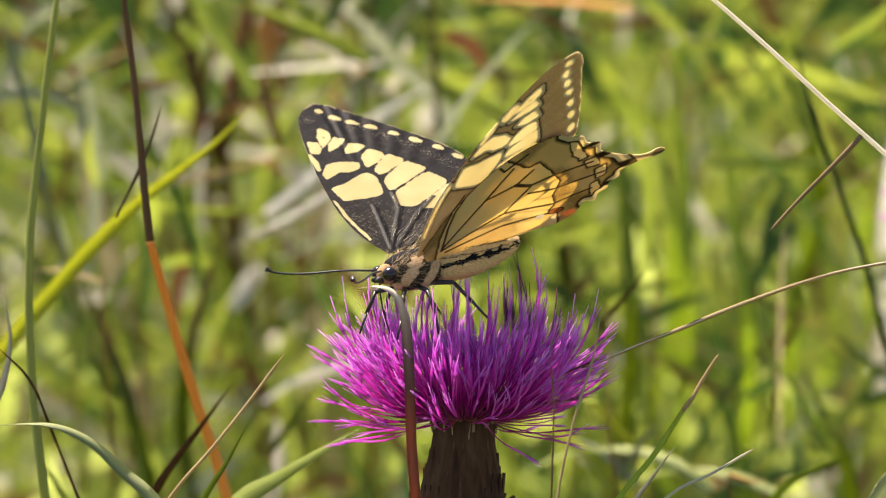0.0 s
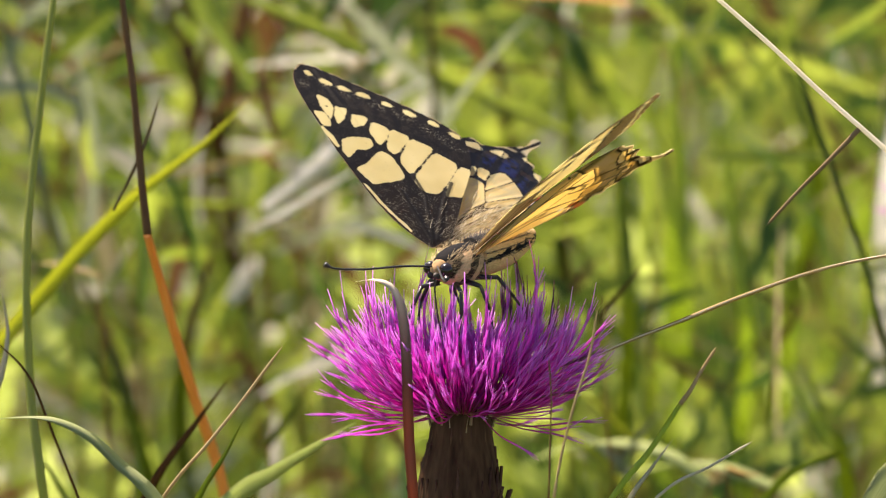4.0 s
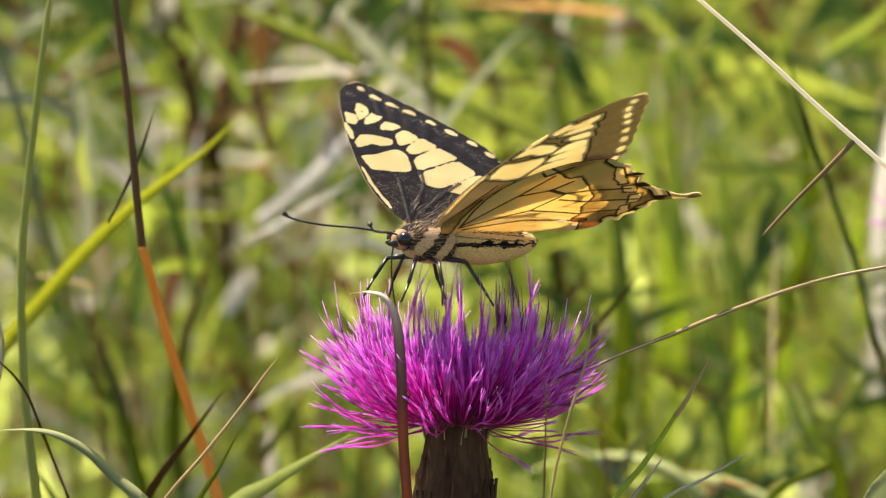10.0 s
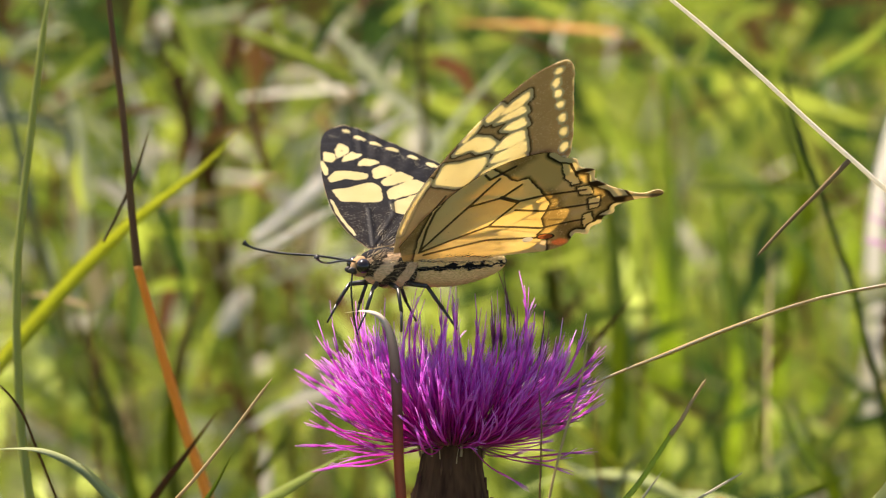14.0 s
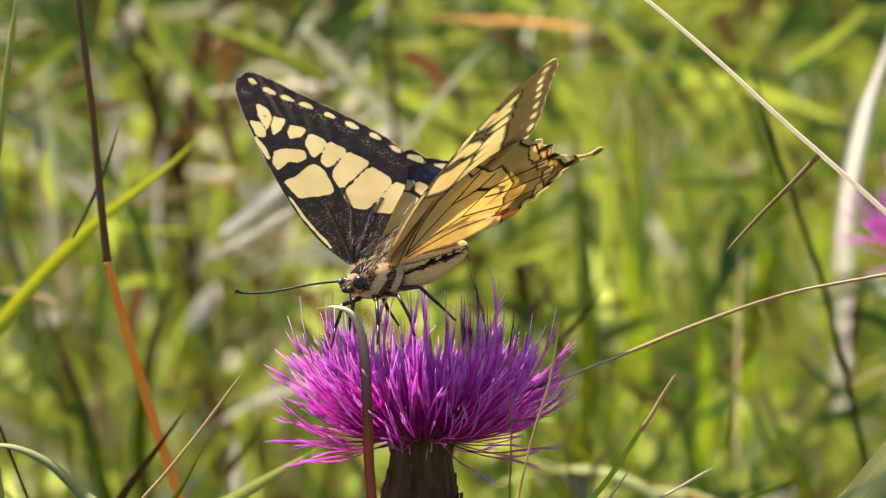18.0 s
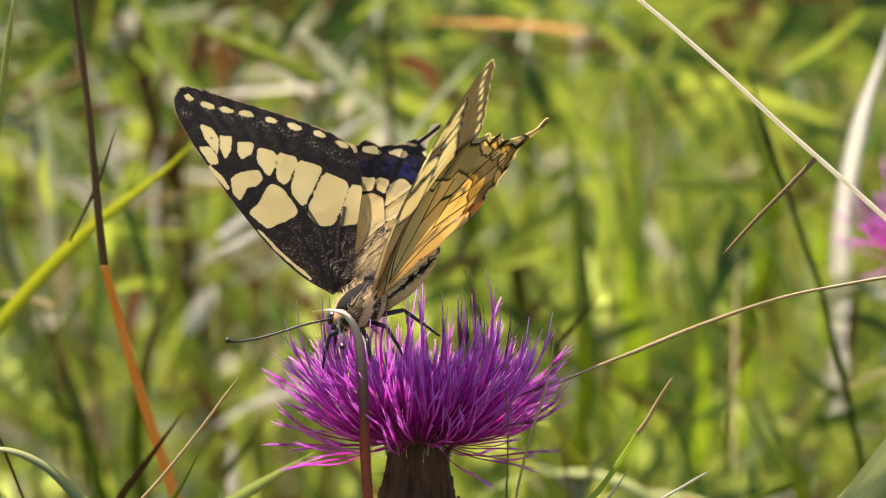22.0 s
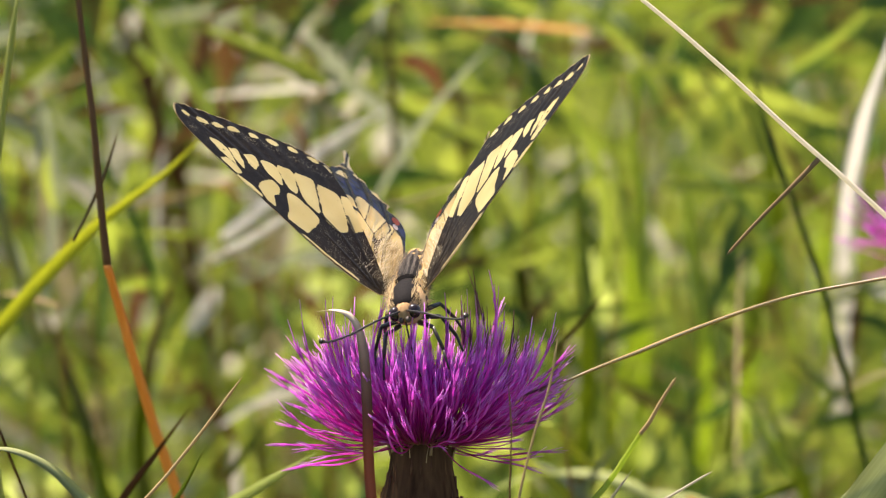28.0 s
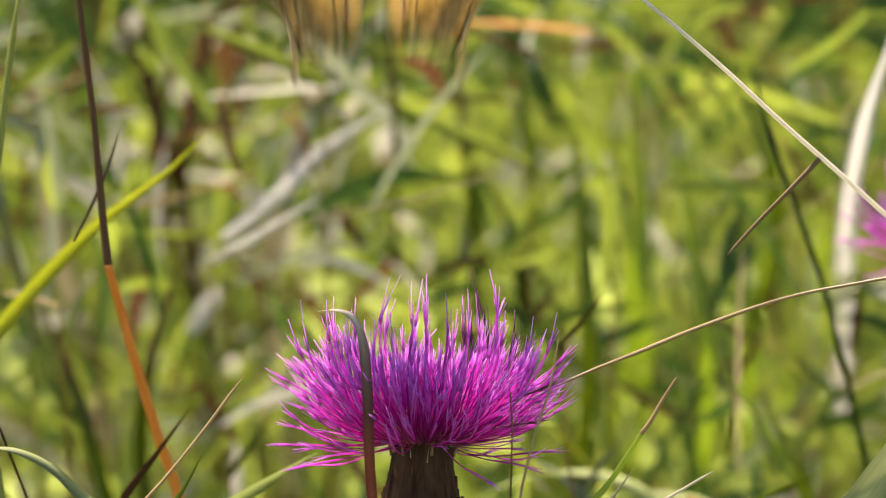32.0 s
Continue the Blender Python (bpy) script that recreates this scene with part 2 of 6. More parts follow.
def plant(label, *pieces):
    """One grass plant that stands in the meadow: its blades and stalks, each from root to tip as (kind of part, points, width, material);
    then the length of a blade's point, or where a stalk has its nodes."""
    root = tagged(new("grass_plant"), label, "grass")
    first = Vector(pieces[0][1][0])
    root.location = first
    for what, points, width, kind, *nodes in pieces:
        bm = bmesh.new()
        path = spline([Vector(p) - first for p in points], 7)
        if what == "blade":
            ribbon(bm, path, width, Vector((1, 0.25, 0)), taper=nodes[0] if nodes else 0.0)
        else:
            uv = bm.loops.layers.uv.verify()
            ring_tube(bm, path, lambda t: width * (1.15 - 0.45 * t) * (min(1, 0.15 + 16 * (1 - t)) if points is pieces[-1][1] else 1) * (1 + 0.8 * sum(math.exp(-((t - k) / 0.012) ** 2) for k in nodes)), 7)
            for f in bm.faces:
                for lp in f.loops:
                    lp[uv].uv = (lp.vert.co.x * 300, lp.vert.co.z * 4)
        ob = part(what, bm, MAT[kind], root)
        if what == "blade":
            rib = bmesh.new()
            uv = rib.loops.layers.uv.verify()
            ring_tube(rib, path[1:-1], lambda t: max(0.00005, 0.04 * width) * (0.6 + 0.4 * min(1, 3 * (1 - t))) * (1.02 - t) ** 0.5, 5)
            for f in rib.faces:
                for lp in f.loops:
                    lp[uv].uv = (0.5, lp.vert.co.z * 4)
            part("midrib", rib, MAT[kind], root)
    return root


# ---------------------------------------------------------------- ground and meadow
def ground():
    m, ns, ls, bsdf, out = shader("meadow soil and thatch")
    geo = ns.new("ShaderNodeNewGeometry")
    n1 = node(ns, "TexNoise", Scale=60.0, Detail=6.0)
    n2 = node(ns, "TexNoise", Scale=1.3, Detail=4.0)
    ls.new(geo.outputs[0], n1.inputs[0])
    ls.new(geo.outputs[0], n2.inputs[0])
    f = maths(ns, ls, "ADD", maths(ns, ls, "MULTIPLY", n1.outputs[0], 0.6), maths(ns, ls, "MULTIPLY", n2.outputs[0], 0.4))
    rp = ramp(ns, (0.35, (0.02, 0.022, 0.008)), (0.5, (0.05, 0.075, 0.015)), (0.68, (0.13, 0.15, 0.04)))
    ls.new(f, rp.inputs[0])
    ls.new(rp.outputs[0], bsdf.inputs["Base Color"])
    bsdf.inputs["Roughness"].default_value = 0.95
    bp = node(ns, "Bump", Strength=0.8, Distance=0.01)
    ls.new(n1.outputs[0], bp.inputs["Height"])
    ls.new(bp.outputs[0], bsdf.inputs["Normal"])
    bm = bmesh.new()
    ticks = [-400, -150, -60, -25, -10] + [x * 0.5 for x in range(-12, 13)] + [10, 25, 60, 150, 400]
    vs = [[bm.verts.new((x, y, 0.02 * noise.noise((x * 0.9, y * 0.9, 0)) if abs(x) < 8 and abs(y) < 8 else 0.0)) for x in ticks] for y in ticks]
    for j in range(len(ticks) - 1):
        for i in range(len(ticks) - 1):
            bm.faces.new((vs[j][i], vs[j][i + 1], vs[j + 1][i + 1], vs[j + 1][i]))
    tagged(part("ground", bm, m), "earthy meadow ground under dense grass", "ground", kind="structure")


def meadow(name, label, count, kind, area, height, width, seed, lean=0.35, skew=1.4):
    """Grass that nobody could count, one object."""
    rng = random.Random(seed)
    verts, faces, uvs = [], [], []
    x0, x1, y0, y1 = area
    for _ in range(count):
        if x1 > 1:
            # the wide meadow thins out with distance, with no hard border
            x, y = rng.gauss((x0 + x1) / 2, (x1 - x0) / 5), rng.gauss((y0 + y1) / 2, (y1 - y0) / 5)
        else:
            x, y = rng.uniform(x0, x1), rng.uniform(y0, y1)
        if abs(x) < 0.14 and -1.3 < y < 0.09 or (abs(x) < 0.25 and y < -0.9):
            continue
        h, w = height[0] + (height[1] - height[0]) * rng.random() ** skew, rng.uniform(*width)
        a, tilt = rng.uniform(0, math.tau), rng.uniform(0.04, lean)
        if y < 0.42:
            h = min(h, 0.28 if y < 0.12 else 0.33 if y < 0.3 else 0.42)
        turn = a + math.pi / 2 + rng.uniform(-0.9, 0.9)
        sx, sy = math.cos(turn) * w / 2, math.sin(turn) * w / 2
        droop = rng.uniform(0, 0.3) * h
        n, base = 8, len(verts)
        for i in range(n):
            t = i / (n - 1)
            run = h * math.sin(tilt) * t ** 1.5
            cx, cy = x + math.cos(a) * run, y + math.sin(a) * run
            cz = h * (math.cos(tilt) * t + (1 - math.cos(tilt)) * t * (1 - t)) - droop * t ** 4
            k = 1 if t < 0.5 else max(0.04, 1 - ((t - 0.5) / 0.5) ** 1.5)
            verts += [(cx - sx * k, cy - sy * k, cz), (cx + sy * k * 0.25, cy - sx * k * 0.25, cz), (cx + sx * k, cy + sy * k, cz)]
        for i in range(n - 1):
            p = base + 3 * i
            for q, (u0, u1) in ((0, (0, 0.5)), (1, (0.5, 1))):
                faces.append((p + q, p + q + 1, p + q + 4, p + q + 3))
                uvs += [u0, i / (n - 1), u1, i / (n - 1), u1, (i + 1) / (n - 1), u0, (i + 1) / (n - 1)]
    me = bpy.data.meshes.new(name)
    me.from_pydata(verts, [], faces)
    me.uv_layers.new().data.foreach_set("uv", uvs)
    me.materials.append(MAT[kind])
    me.polygons.foreach_set("use_smooth", [True] * len(faces))
    return tagged(new(name, me), label, "grass", kind="stuff")


def tangle(name, label, count, kind, area, length, width, seed):
    """Short bent pieces of grass that lie and hang among the tall blades, one object."""
    rng = random.Random(seed)
    verts, faces, uvs = [], [], []
    x0, x1, y0, y1, z0, z1 = area
    for _ in range(count):
        y = y0 + (y1 - y0) * rng.random() ** 1.3
        p = Vector((rng.uniform(x0, x1), y, rng.uniform(z0, z1) - 0.18 * (y - y0)))
        a, e = rng.uniform(0, math.tau), rng.gauss(0.35, 0.6)
        d = Vector((math.cos(a) * math.cos(e), math.sin(a) * math.cos(e) * 0.6, math.sin(e)))
        sag = Vector((rng.uniform(-.4, .4), 0, rng.uniform(-0.7, 0.2)))
        l, w = rng.uniform(*length), rng.uniform(*width)
        s = d.cross(Vector((rng.uniform(-.4, .4), -1, rng.uniform(-.4, .4)))).normalized() * w / 2
        n, base = 6, len(verts)
        for i in range(n):
            t = i / (n - 1)
            c = p + d * l * (t - 0.5) + sag * l * (t - 0.5) ** 2
            k = max(0.08, math.sin(min(1, 0.12 + t * 0.95) * math.pi) ** 0.6)
            b = s.cross(d) * 0.3 * k
            verts += [tuple(c - s * k), tuple(c + b), tuple(c + s * k)]
        for i in range(n - 1):
            q = base + 3 * i
            for j, (u0, u1) in ((0, (0, 0.5)), (1, (0.5, 1))):
                faces.append((q + j, q + j + 1, q + j + 4, q + j + 3))
                uvs += [u0, i / (n - 1), u1, i / (n - 1), u1, (i + 1) / (n - 1), u0, (i + 1) / (n - 1)]
    me = bpy.data.meshes.new(name)
    me.from_pydata(verts, [], faces)
    me.uv_layers.new().data.foreach_set("uv", uvs)
    me.materials.append(MAT[kind])
    me.polygons.foreach_set("use_smooth", [True] * len(faces))
    return tagged(new(name, me), label, "grass", kind="stuff")


ground()
NEAR = (-0.45, 0.45, 0.42, 1.7)
FRONT = (-0.4, 0.4, 0.12, 0.5)
WIDE = (-3.6, 3.6, -2.4, 5.6)
meadow("tall_grass", "dense fresh green meadow grass", 1500, "green", NEAR, (0.18, 0.44), (0.002, 0.0045), 1, 0.6)
meadow("tall_grass", "meadow grass coloured yellow-green as if sunlit", 1900, "lime", NEAR, (0.18, 0.45), (0.002, 0.0045), 2, 0.7)
meadow("tall_grass", "grass coloured dark as shade in the depth of the meadow", 600, "deep", NEAR, (0.12, 0.36), (0.003, 0.006), 3, 0.7)
meadow("dry_grass", "bleached dry grass among the green", 240, "pale", NEAR, (0.12, 0.42), (0.0012, 0.0028), 14, 1.3)
meadow("dry_grass", "brown dead grass stems low in the meadow", 420, "brown", NEAR, (0.12, 0.42), (0.0012, 0.003), 5, 1.1)
meadow("dry_grass", "thin straw stalks among the grass", 300, "straw", NEAR, (0.15, 0.45), (0.001, 0.002), 8, 1.2)
meadow("tall_grass", "grey-green soft grass among the rest", 260, "grey", NEAR, (0.15, 0.4), (0.0015, 0.0035), 10, 0.9)
meadow("tall_grass", "short fresh green grass under the tall blades", 700, "green", FRONT, (0.12, 0.31), (0.0015, 0.004), 21, 0.5)
meadow("tall_grass", "short yellow-green grass under the tall blades", 600, "lime", FRONT, (0.12, 0.31), (0.0015, 0.004), 22, 0.5)
meadow("dry_grass", "short brown dead grass under the tall blades", 260, "brown", FRONT, (0.1, 0.28), (0.001, 0.003), 23, 0.8)
MID = (-0.2, 0.2, 0.38, 0.85)
meadow("tall_grass", "bright yellow-green grass leaning every way", 200, "lime", MID, (0.28, 0.46), (0.0014, 0.0036), 161, 0.7, 0.9)
meadow("tall_grass", "fresh green grass leaning every way", 180, "green", MID, (0.28, 0.47), (0.0014, 0.0036), 62, 0.8, 0.9)
meadow("tall_grass", "dark green grass with shade in its colour, leaning every way", 220, "deep", MID, (0.28, 0.45), (0.0014, 0.0036), 65, 0.9, 0.9)
meadow("dry_grass", "bleached blades and straw leaning every way", 40, "pale", MID, (0.28, 0.45), (0.0008, 0.002), 73, 1.1, 0.9)
meadow("dry_grass", "brown dead blades leaning every way", 90, "brown", MID, (0.28, 0.44), (0.0008, 0.002), 69, 1.0, 0.9)
LOW = (-0.18, 0.18, 0.27, 0.8, 0.26, 0.47)
tangle("loose_grass", "bent yellow-green grass blades lying in a tangle", 500, "lime", LOW, (0.01, 0.042), (0.0008, 0.003), 41)
tangle("loose_grass", "bent green grass blades lying in a tangle", 460, "green", LOW, (0.01, 0.042), (0.0008, 0.0028), 42)
tangle("loose_grass", "dark green blades with shade in their colour, lying in a tangle", 900, "deep", LOW, (0.01, 0.04), (0.0008, 0.003), 43)
tangle("dry_grass", "bleached dry blades lying in a tangle", 230, "pale", LOW, (0.008, 0.035), (0.0008, 0.0026), 84)
tangle("dry_grass", "brown dead blades lying in a tangle", 560, "brown", LOW, (0.01, 0.036), (0.0006, 0.0024), 45)
tangle("loose_grass", "grey-green blades lying in a tangle", 90, "grey", LOW, (0.012, 0.045), (0.0008, 0.0024), 38)
LEFT = (-0.2, 0.0, 0.3, 0.8, 0.26, 0.46)
tangle("dry_grass", "greyish withered blades lying in a tangle", 170, "grey", LEFT, (0.012, 0.05), (0.001, 0.003), 51)
tangle("dry_grass", "small bleached scraps of grass in the sun", 120, "pale", LEFT, (0.006, 0.018), (0.0015, 0.004), 52)
# light-coloured pieces that brighten these stretches of grass
tangle("loose_grass", "translucent blades with sunlight in their colour behind the thistle", 70, "glow", (-0.02, 0.08, 0.36, 0.6, 0.29, 0.38), (0.012, 0.04), (0.0015, 0.004), 53)
tangle("loose_grass", "translucent blades with sunlight in their colour low in the grass", 70, "glow", (-0.14, 0.0, 0.36, 0.6, 0.27, 0.35), (0.01, 0.035), (0.0015, 0.004), 54)
tangle("dry_grass", "reddish withered scraps in the tangle", 70, "rust", LOW, (0.006, 0.02), (0.001, 0.003), 58)
tangle("dry_grass", "fine dry stems among the blades", 90, "straw", (-0.15, 0.15, 0.2, 0.5, 0.26, 0.45), (0.02, 0.07), (0.0004, 0.0009), 55)
tangle("loose_grass", "yellow-green blades coloured as sunlit above the thistle", 90, "lime", (-0.08, 0.1, 0.4, 0.6, 0.34, 0.41), (0.012, 0.045), (0.0015, 0.004), 92)
tangle("dry_grass", "bleached scraps in the sun above the thistle", 50, "pale", (-0.06, 0.05, 0.36, 0.5, 0.355, 0.405), (0.006, 0.016), (0.0012, 0.003), 93)
# dark pieces put shade into the upper meadow by their colour
tangle("loose_grass", "blades coloured dark as shade in the upper depth of the meadow", 260, "deep", (-0.14, 0.14, 0.42, 0.7, 0.40, 0.47), (0.015, 0.05), (0.0015, 0.004), 94)
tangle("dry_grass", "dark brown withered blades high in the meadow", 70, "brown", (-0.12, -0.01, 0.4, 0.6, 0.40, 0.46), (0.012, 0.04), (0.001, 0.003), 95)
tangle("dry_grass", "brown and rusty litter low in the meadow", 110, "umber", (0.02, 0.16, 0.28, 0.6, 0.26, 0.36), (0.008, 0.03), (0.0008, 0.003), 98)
tangle("loose_grass", "litter coloured dark green as shade low in the meadow", 150, "deep", (0.0, 0.16, 0.28, 0.6, 0.26, 0.37), (0.01, 0.04), (0.001, 0.003), 99)
UPRIGHT = (0.0, 0.2, 0.36, 0.7)
meadow("tall_grass", "upright yellow-green blades coloured as sunlit", 50, "lime", UPRIGHT, (0.28, 0.43), (0.002, 0.0042), 96, 0.25, 0.9)
meadow("tall_grass", "upright blades coloured dark green as shade", 45, "deep", UPRIGHT, (0.28, 0.43), (0.0015, 0.0035), 97, 0.3, 0.9)
meadow("meadow_grass", "wide green meadow grass all around", 15000, "green", WIDE, (0.12, 0.38), (0.003, 0.006), 6)
meadow("meadow_grass", "yellow-green meadow grass all around", 12000, "lime", WIDE, (0.12, 0.38), (0.003, 0.006), 7)
meadow("dry_grass", "brown and dry stems scattered all around", 2500, "dun", WIDE, (0.12, 0.36), (0.0015, 0.004), 9, 0.8)

# ---------------------------------------------------------------- blades that stand out
plant("pale straw stalk leaning across the meadow",
      ("stalk", [(0.2470, 0.0788, -0.0100), (0.2001, 0.0488, 0.2614), (0.0829, -0.0012, 0.4753), (0.0748, 0.0010, 0.4836), (0.0640, 0.0035, 0.4932), (0.0552, 0.0056, 0.5007), (0.0470, 0.0075, 0.5081), (0.0393, 0.0093, 0.5146), (0.0315, 0.0109, 0.5208), (0.0242, 0.0125, 0.5266)], 0.00040, "cream"),
      ("stalk", [(0.0605, 0.0042, 0.4958), (0.0560, 0.0030, 0.4913), (0.0515, 0.0019, 0.4869), (0.0472, 0.0007, 0.4824)], 0.00034, "dun"))
plant("thin arching straw stalk beside the thistle",
      ("blade", [(0.2497, 0.0850, -0.0100), (0.2022, 0.0550, 0.2614), (0.0833, 0.0050, 0.4754), (0.0751, 0.0056, 0.4776), (0.0643, 0.0052, 0.4763), (0.0546, 0.0047, 0.4743), (0.0423, 0.0036, 0.4702), (0.0341, 0.0027, 0.4670), (0.0267, 0.0020, 0.4642), (0.0185, 0.0010, 0.4605), (0.0157, 0.0005, 0.4587)], 0.00080, "straw", 0.02),
      # thin cream tube laid along the top as a painted sunlit edge
      ("stalk", [(0.2497, 0.0850, -0.0098), (0.2022, 0.0550, 0.2616), (0.0833, 0.0050, 0.4757), (0.0751, 0.0056, 0.4779), (0.0643, 0.0052, 0.4766), (0.0546, 0.0047, 0.4746), (0.0423, 0.0036, 0.4704), (0.0341, 0.0027, 0.4672), (0.0267, 0.0020, 0.4644), (0.0185, 0.0010, 0.4607)], 0.00013, "cream"))
plant("thin green grass blade with a dry straw tip",
      ("stalk", [(-0.1039, 0.0705, -0.0100), (-0.0671, 0.0405, 0.2445), (0.0250, -0.0095, 0.4446), (0.0299, -0.0079, 0.4505), (0.0327, -0.0068, 0.4545), (0.0349, -0.0059, 0.4578)], 0.00048, "glow"),
      ("stalk", [(0.0346, -0.0061, 0.4574), (0.0360, -0.0056, 0.4592), (0.0376, -0.0048, 0.4619), (0.0398, -0.0040, 0.4653)], 0.00032, "straw"))
plant("thin bleached dead grass tip",
      ("stalk", [(-0.1241, 0.0705, -0.0100), (-0.0796, 0.0405, 0.2445), (0.0315, -0.0095, 0.4446), (0.0389, -0.0084, 0.4487), (0.0451, -0.0074, 0.4522)], 0.00026, "pale"))
plant("short bleached grass tip",
      ("blade", [(-0.0846, 0.0799, -0.0100), (-0.0526, 0.0499, 0.2425), (0.0272, -0.0001, 0.4409), (0.0301, 0.0009, 0.4449), (0.0338, 0.0022, 0.4497)], 0.00130, "pale"))
plant("broad ribbed grey-green grass blade",
      ("blade", [(-0.0531, 0.0601, -0.0100), (-0.0203, 0.0301, 0.2444), (0.0616, -0.0199, 0.4443), (0.0662, -0.0182, 0.4506), (0.0725, -0.0161, 0.4584), (0.0814, -0.0132, 0.4694), (0.0940, -0.0094, 0.4834), (0.1086, -0.0059, 0.4967)], 0.00700, "ribbed"))
plant("thin dry grass blade with a dark edge",
      ("stalk", [(-0.1742, 0.0705, -0.0100), (-0.1358, 0.0405, 0.2445), (-0.0399, -0.0095, 0.4446), (-0.0338, -0.0076, 0.4517), (-0.0289, -0.0060, 0.4576), (-0.0229, -0.0039, 0.4654)], 0.00030, "straw"))
plant("narrow yellow-green grass blade",
      ("blade", [(-0.1352, 0.0895, -0.0100), (-0.1069, 0.0595, 0.2409), (-0.0360, 0.0095, 0.4380), (-0.0319, 0.0112, 0.4444), (-0.0285, 0.0128, 0.4505)], 0.00120, "lime"))
plant("withered brown leaf with a hooked pale tip",
      ("blade", [(0.0058, 0.0589, -0.0100), (0.0030, 0.0289, 0.2462), (-0.0040, -0.0211, 0.4477), (-0.0046, -0.0187, 0.4566), (-0.0049, -0.0162, 0.4660), (-0.0052, -0.0152, 0.4707), (-0.0056, -0.0146, 0.4738), (-0.0064, -0.0141, 0.4762), (-0.0077, -0.0137, 0.4775), (-0.0098, -0.0135, 0.4780), (-0.0122, -0.0135, 0.4778)], 0.00155, "hook", 0.011))
plant("arching pale green grass blade",
      ("blade", [(0.1154, 0.0627, -0.0100), (0.0708, 0.0327, 0.2456), (-0.0409, -0.0173, 0.4465), (-0.0461, -0.0160, 0.4512), (-0.0502, -0.0150, 0.4549), (-0.0555, -0.0144, 0.4573), (-0.0611, -0.0143, 0.4577), (-0.0668, -0.0144, 0.4572)], 0.00200, "ribbed"))
plant("tall upright green grass stalk",
      ("stalk", [(-0.0400, 0.1184, -0.0100), (-0.0456, 0.0884, 0.2366), (-0.0597, 0.0384, 0.4302), (-0.0617, 0.0426, 0.4458), (-0.0622, 0.0481, 0.4663), (-0.0602, 0.0536, 0.4868), (-0.0574, 0.0593, 0.5082)], 0.00075, "sage"))
plant("orange-brown lower part of a dead stalk",
      ("stalk", [(-0.0013, 0.1663, -0.0100), (-0.0106, 0.1363, 0.2287), (-0.0337, 0.0863, 0.4158), (-0.0379, 0.0758, 0.4345), (-0.0409, 0.0643, 0.4495), (-0.0427, 0.0566, 0.4596), (-0.0441, 0.0486, 0.4681)], 0.00092, "orange"),
      ("stalk", [(-0.0439, 0.0438, 0.4694), (-0.0448, 0.0459, 0.4774), (-0.0462, 0.0498, 0.4921), (-0.0476, 0.0527, 0.5028), (-0.0484, 0.0544, 0.5093)], 0.00058, "umber"),
      ("blade", [(-0.0490, 0.0447, 0.4729), (-0.0462, 0.0462, 0.4784), (-0.0438, 0.0477, 0.4840), (-0.0420, 0.0492, 0.4897)], 0.00060, "dun"))
plant("broad yellow-green grass blade with sun shining through",
      ("blade", [(-0.1949, 0.2002, -0.0100), (-0.1602, 0.1702, 0.2345), (-0.0735, 0.1202, 0.4264), (-0.0636, 0.1235, 0.4386), (-0.0573, 0.1254, 0.4456), (-0.0482, 0.1277, 0.4541), (-0.0374, 0.1298, 0.4620), (-0.0309, 0.1314, 0.4681)], 0.00260, "lemon"))
plant("thin dry grass stem beside the thistle",
      ("stalk", [(-0.0144, 0.0456, -0.0100), (-0.0067, 0.0156, 0.2486), (0.0161, -0.0344, 0.4521), (0.0169, -0.0331, 0.4567), (0.0191, -0.0308, 0.4652), (0.0211, -0.0292, 0.4713), (0.0222, -0.0276, 0.4776)], 0.00022, "straw"))
plant("fine brown grass stem beside the thistle",
      ("stalk", [(0.0089, 0.0471, -0.0100), (0.0112, 0.0171, 0.2479), (0.0153, -0.0329, 0.4508), (0.0155, -0.0309, 0.4585), (0.0157, -0.0291, 0.4647), (0.0153, -0.0275, 0.4709)], 0.00016, "umber"))
plant("pale green blade beside the thistle",
      ("blade", [(-0.1828, 0.1181, -0.0100), (-0.1399, 0.0881, 0.2359), (-0.0326, 0.0381, 0.4290), (-0.0258, 0.0393, 0.4335), (-0.0190, 0.0404, 0.4374), (-0.0127, 0.0413, 0.4409)], 0.00430, "spring"))
plant("bleached withered grass blade",
      ("blade", [(-0.1390, 0.1117, -0.0100), (-0.1189, 0.0817, 0.2440), (-0.0686, 0.0317, 0.4437), (-0.0657, 0.0334, 0.4502), (-0.0646, 0.0352, 0.4567), (-0.0654, 0.0367, 0.4624)], 0.00160, "pale"))
plant("thin dark dry blade",
      ("blade", [(0.0172, 0.1024, -0.0100), (-0.0044, 0.0724, 0.2462), (-0.0585, 0.0224, 0.4477), (-0.0614, 0.0240, 0.4537), (-0.0664, 0.0253, 0.4586)], 0.00040, "brown"))
plant("dark reddish dry blade",
      ("blade", [(-0.1540, 0.1283, -0.0100), (-0.1225, 0.0983, 0.2357), (-0.0440, 0.0483, 0.4286), (-0.0372, 0.0508, 0.4379), (-0.0320, 0.0527, 0.4447)], 0.00140, "brown"))
plant("thin dark green grass blade",
      ("blade", [(0.1223, 0.2428, -0.0100), (0.1075, 0.2128, 0.2369), (0.0703, 0.1628, 0.4307), (0.0657, 0.1664, 0.4442), (0.0610, 0.1698, 0.4568), (0.0573, 0.1734, 0.4702)], 0.00100, "deep"))
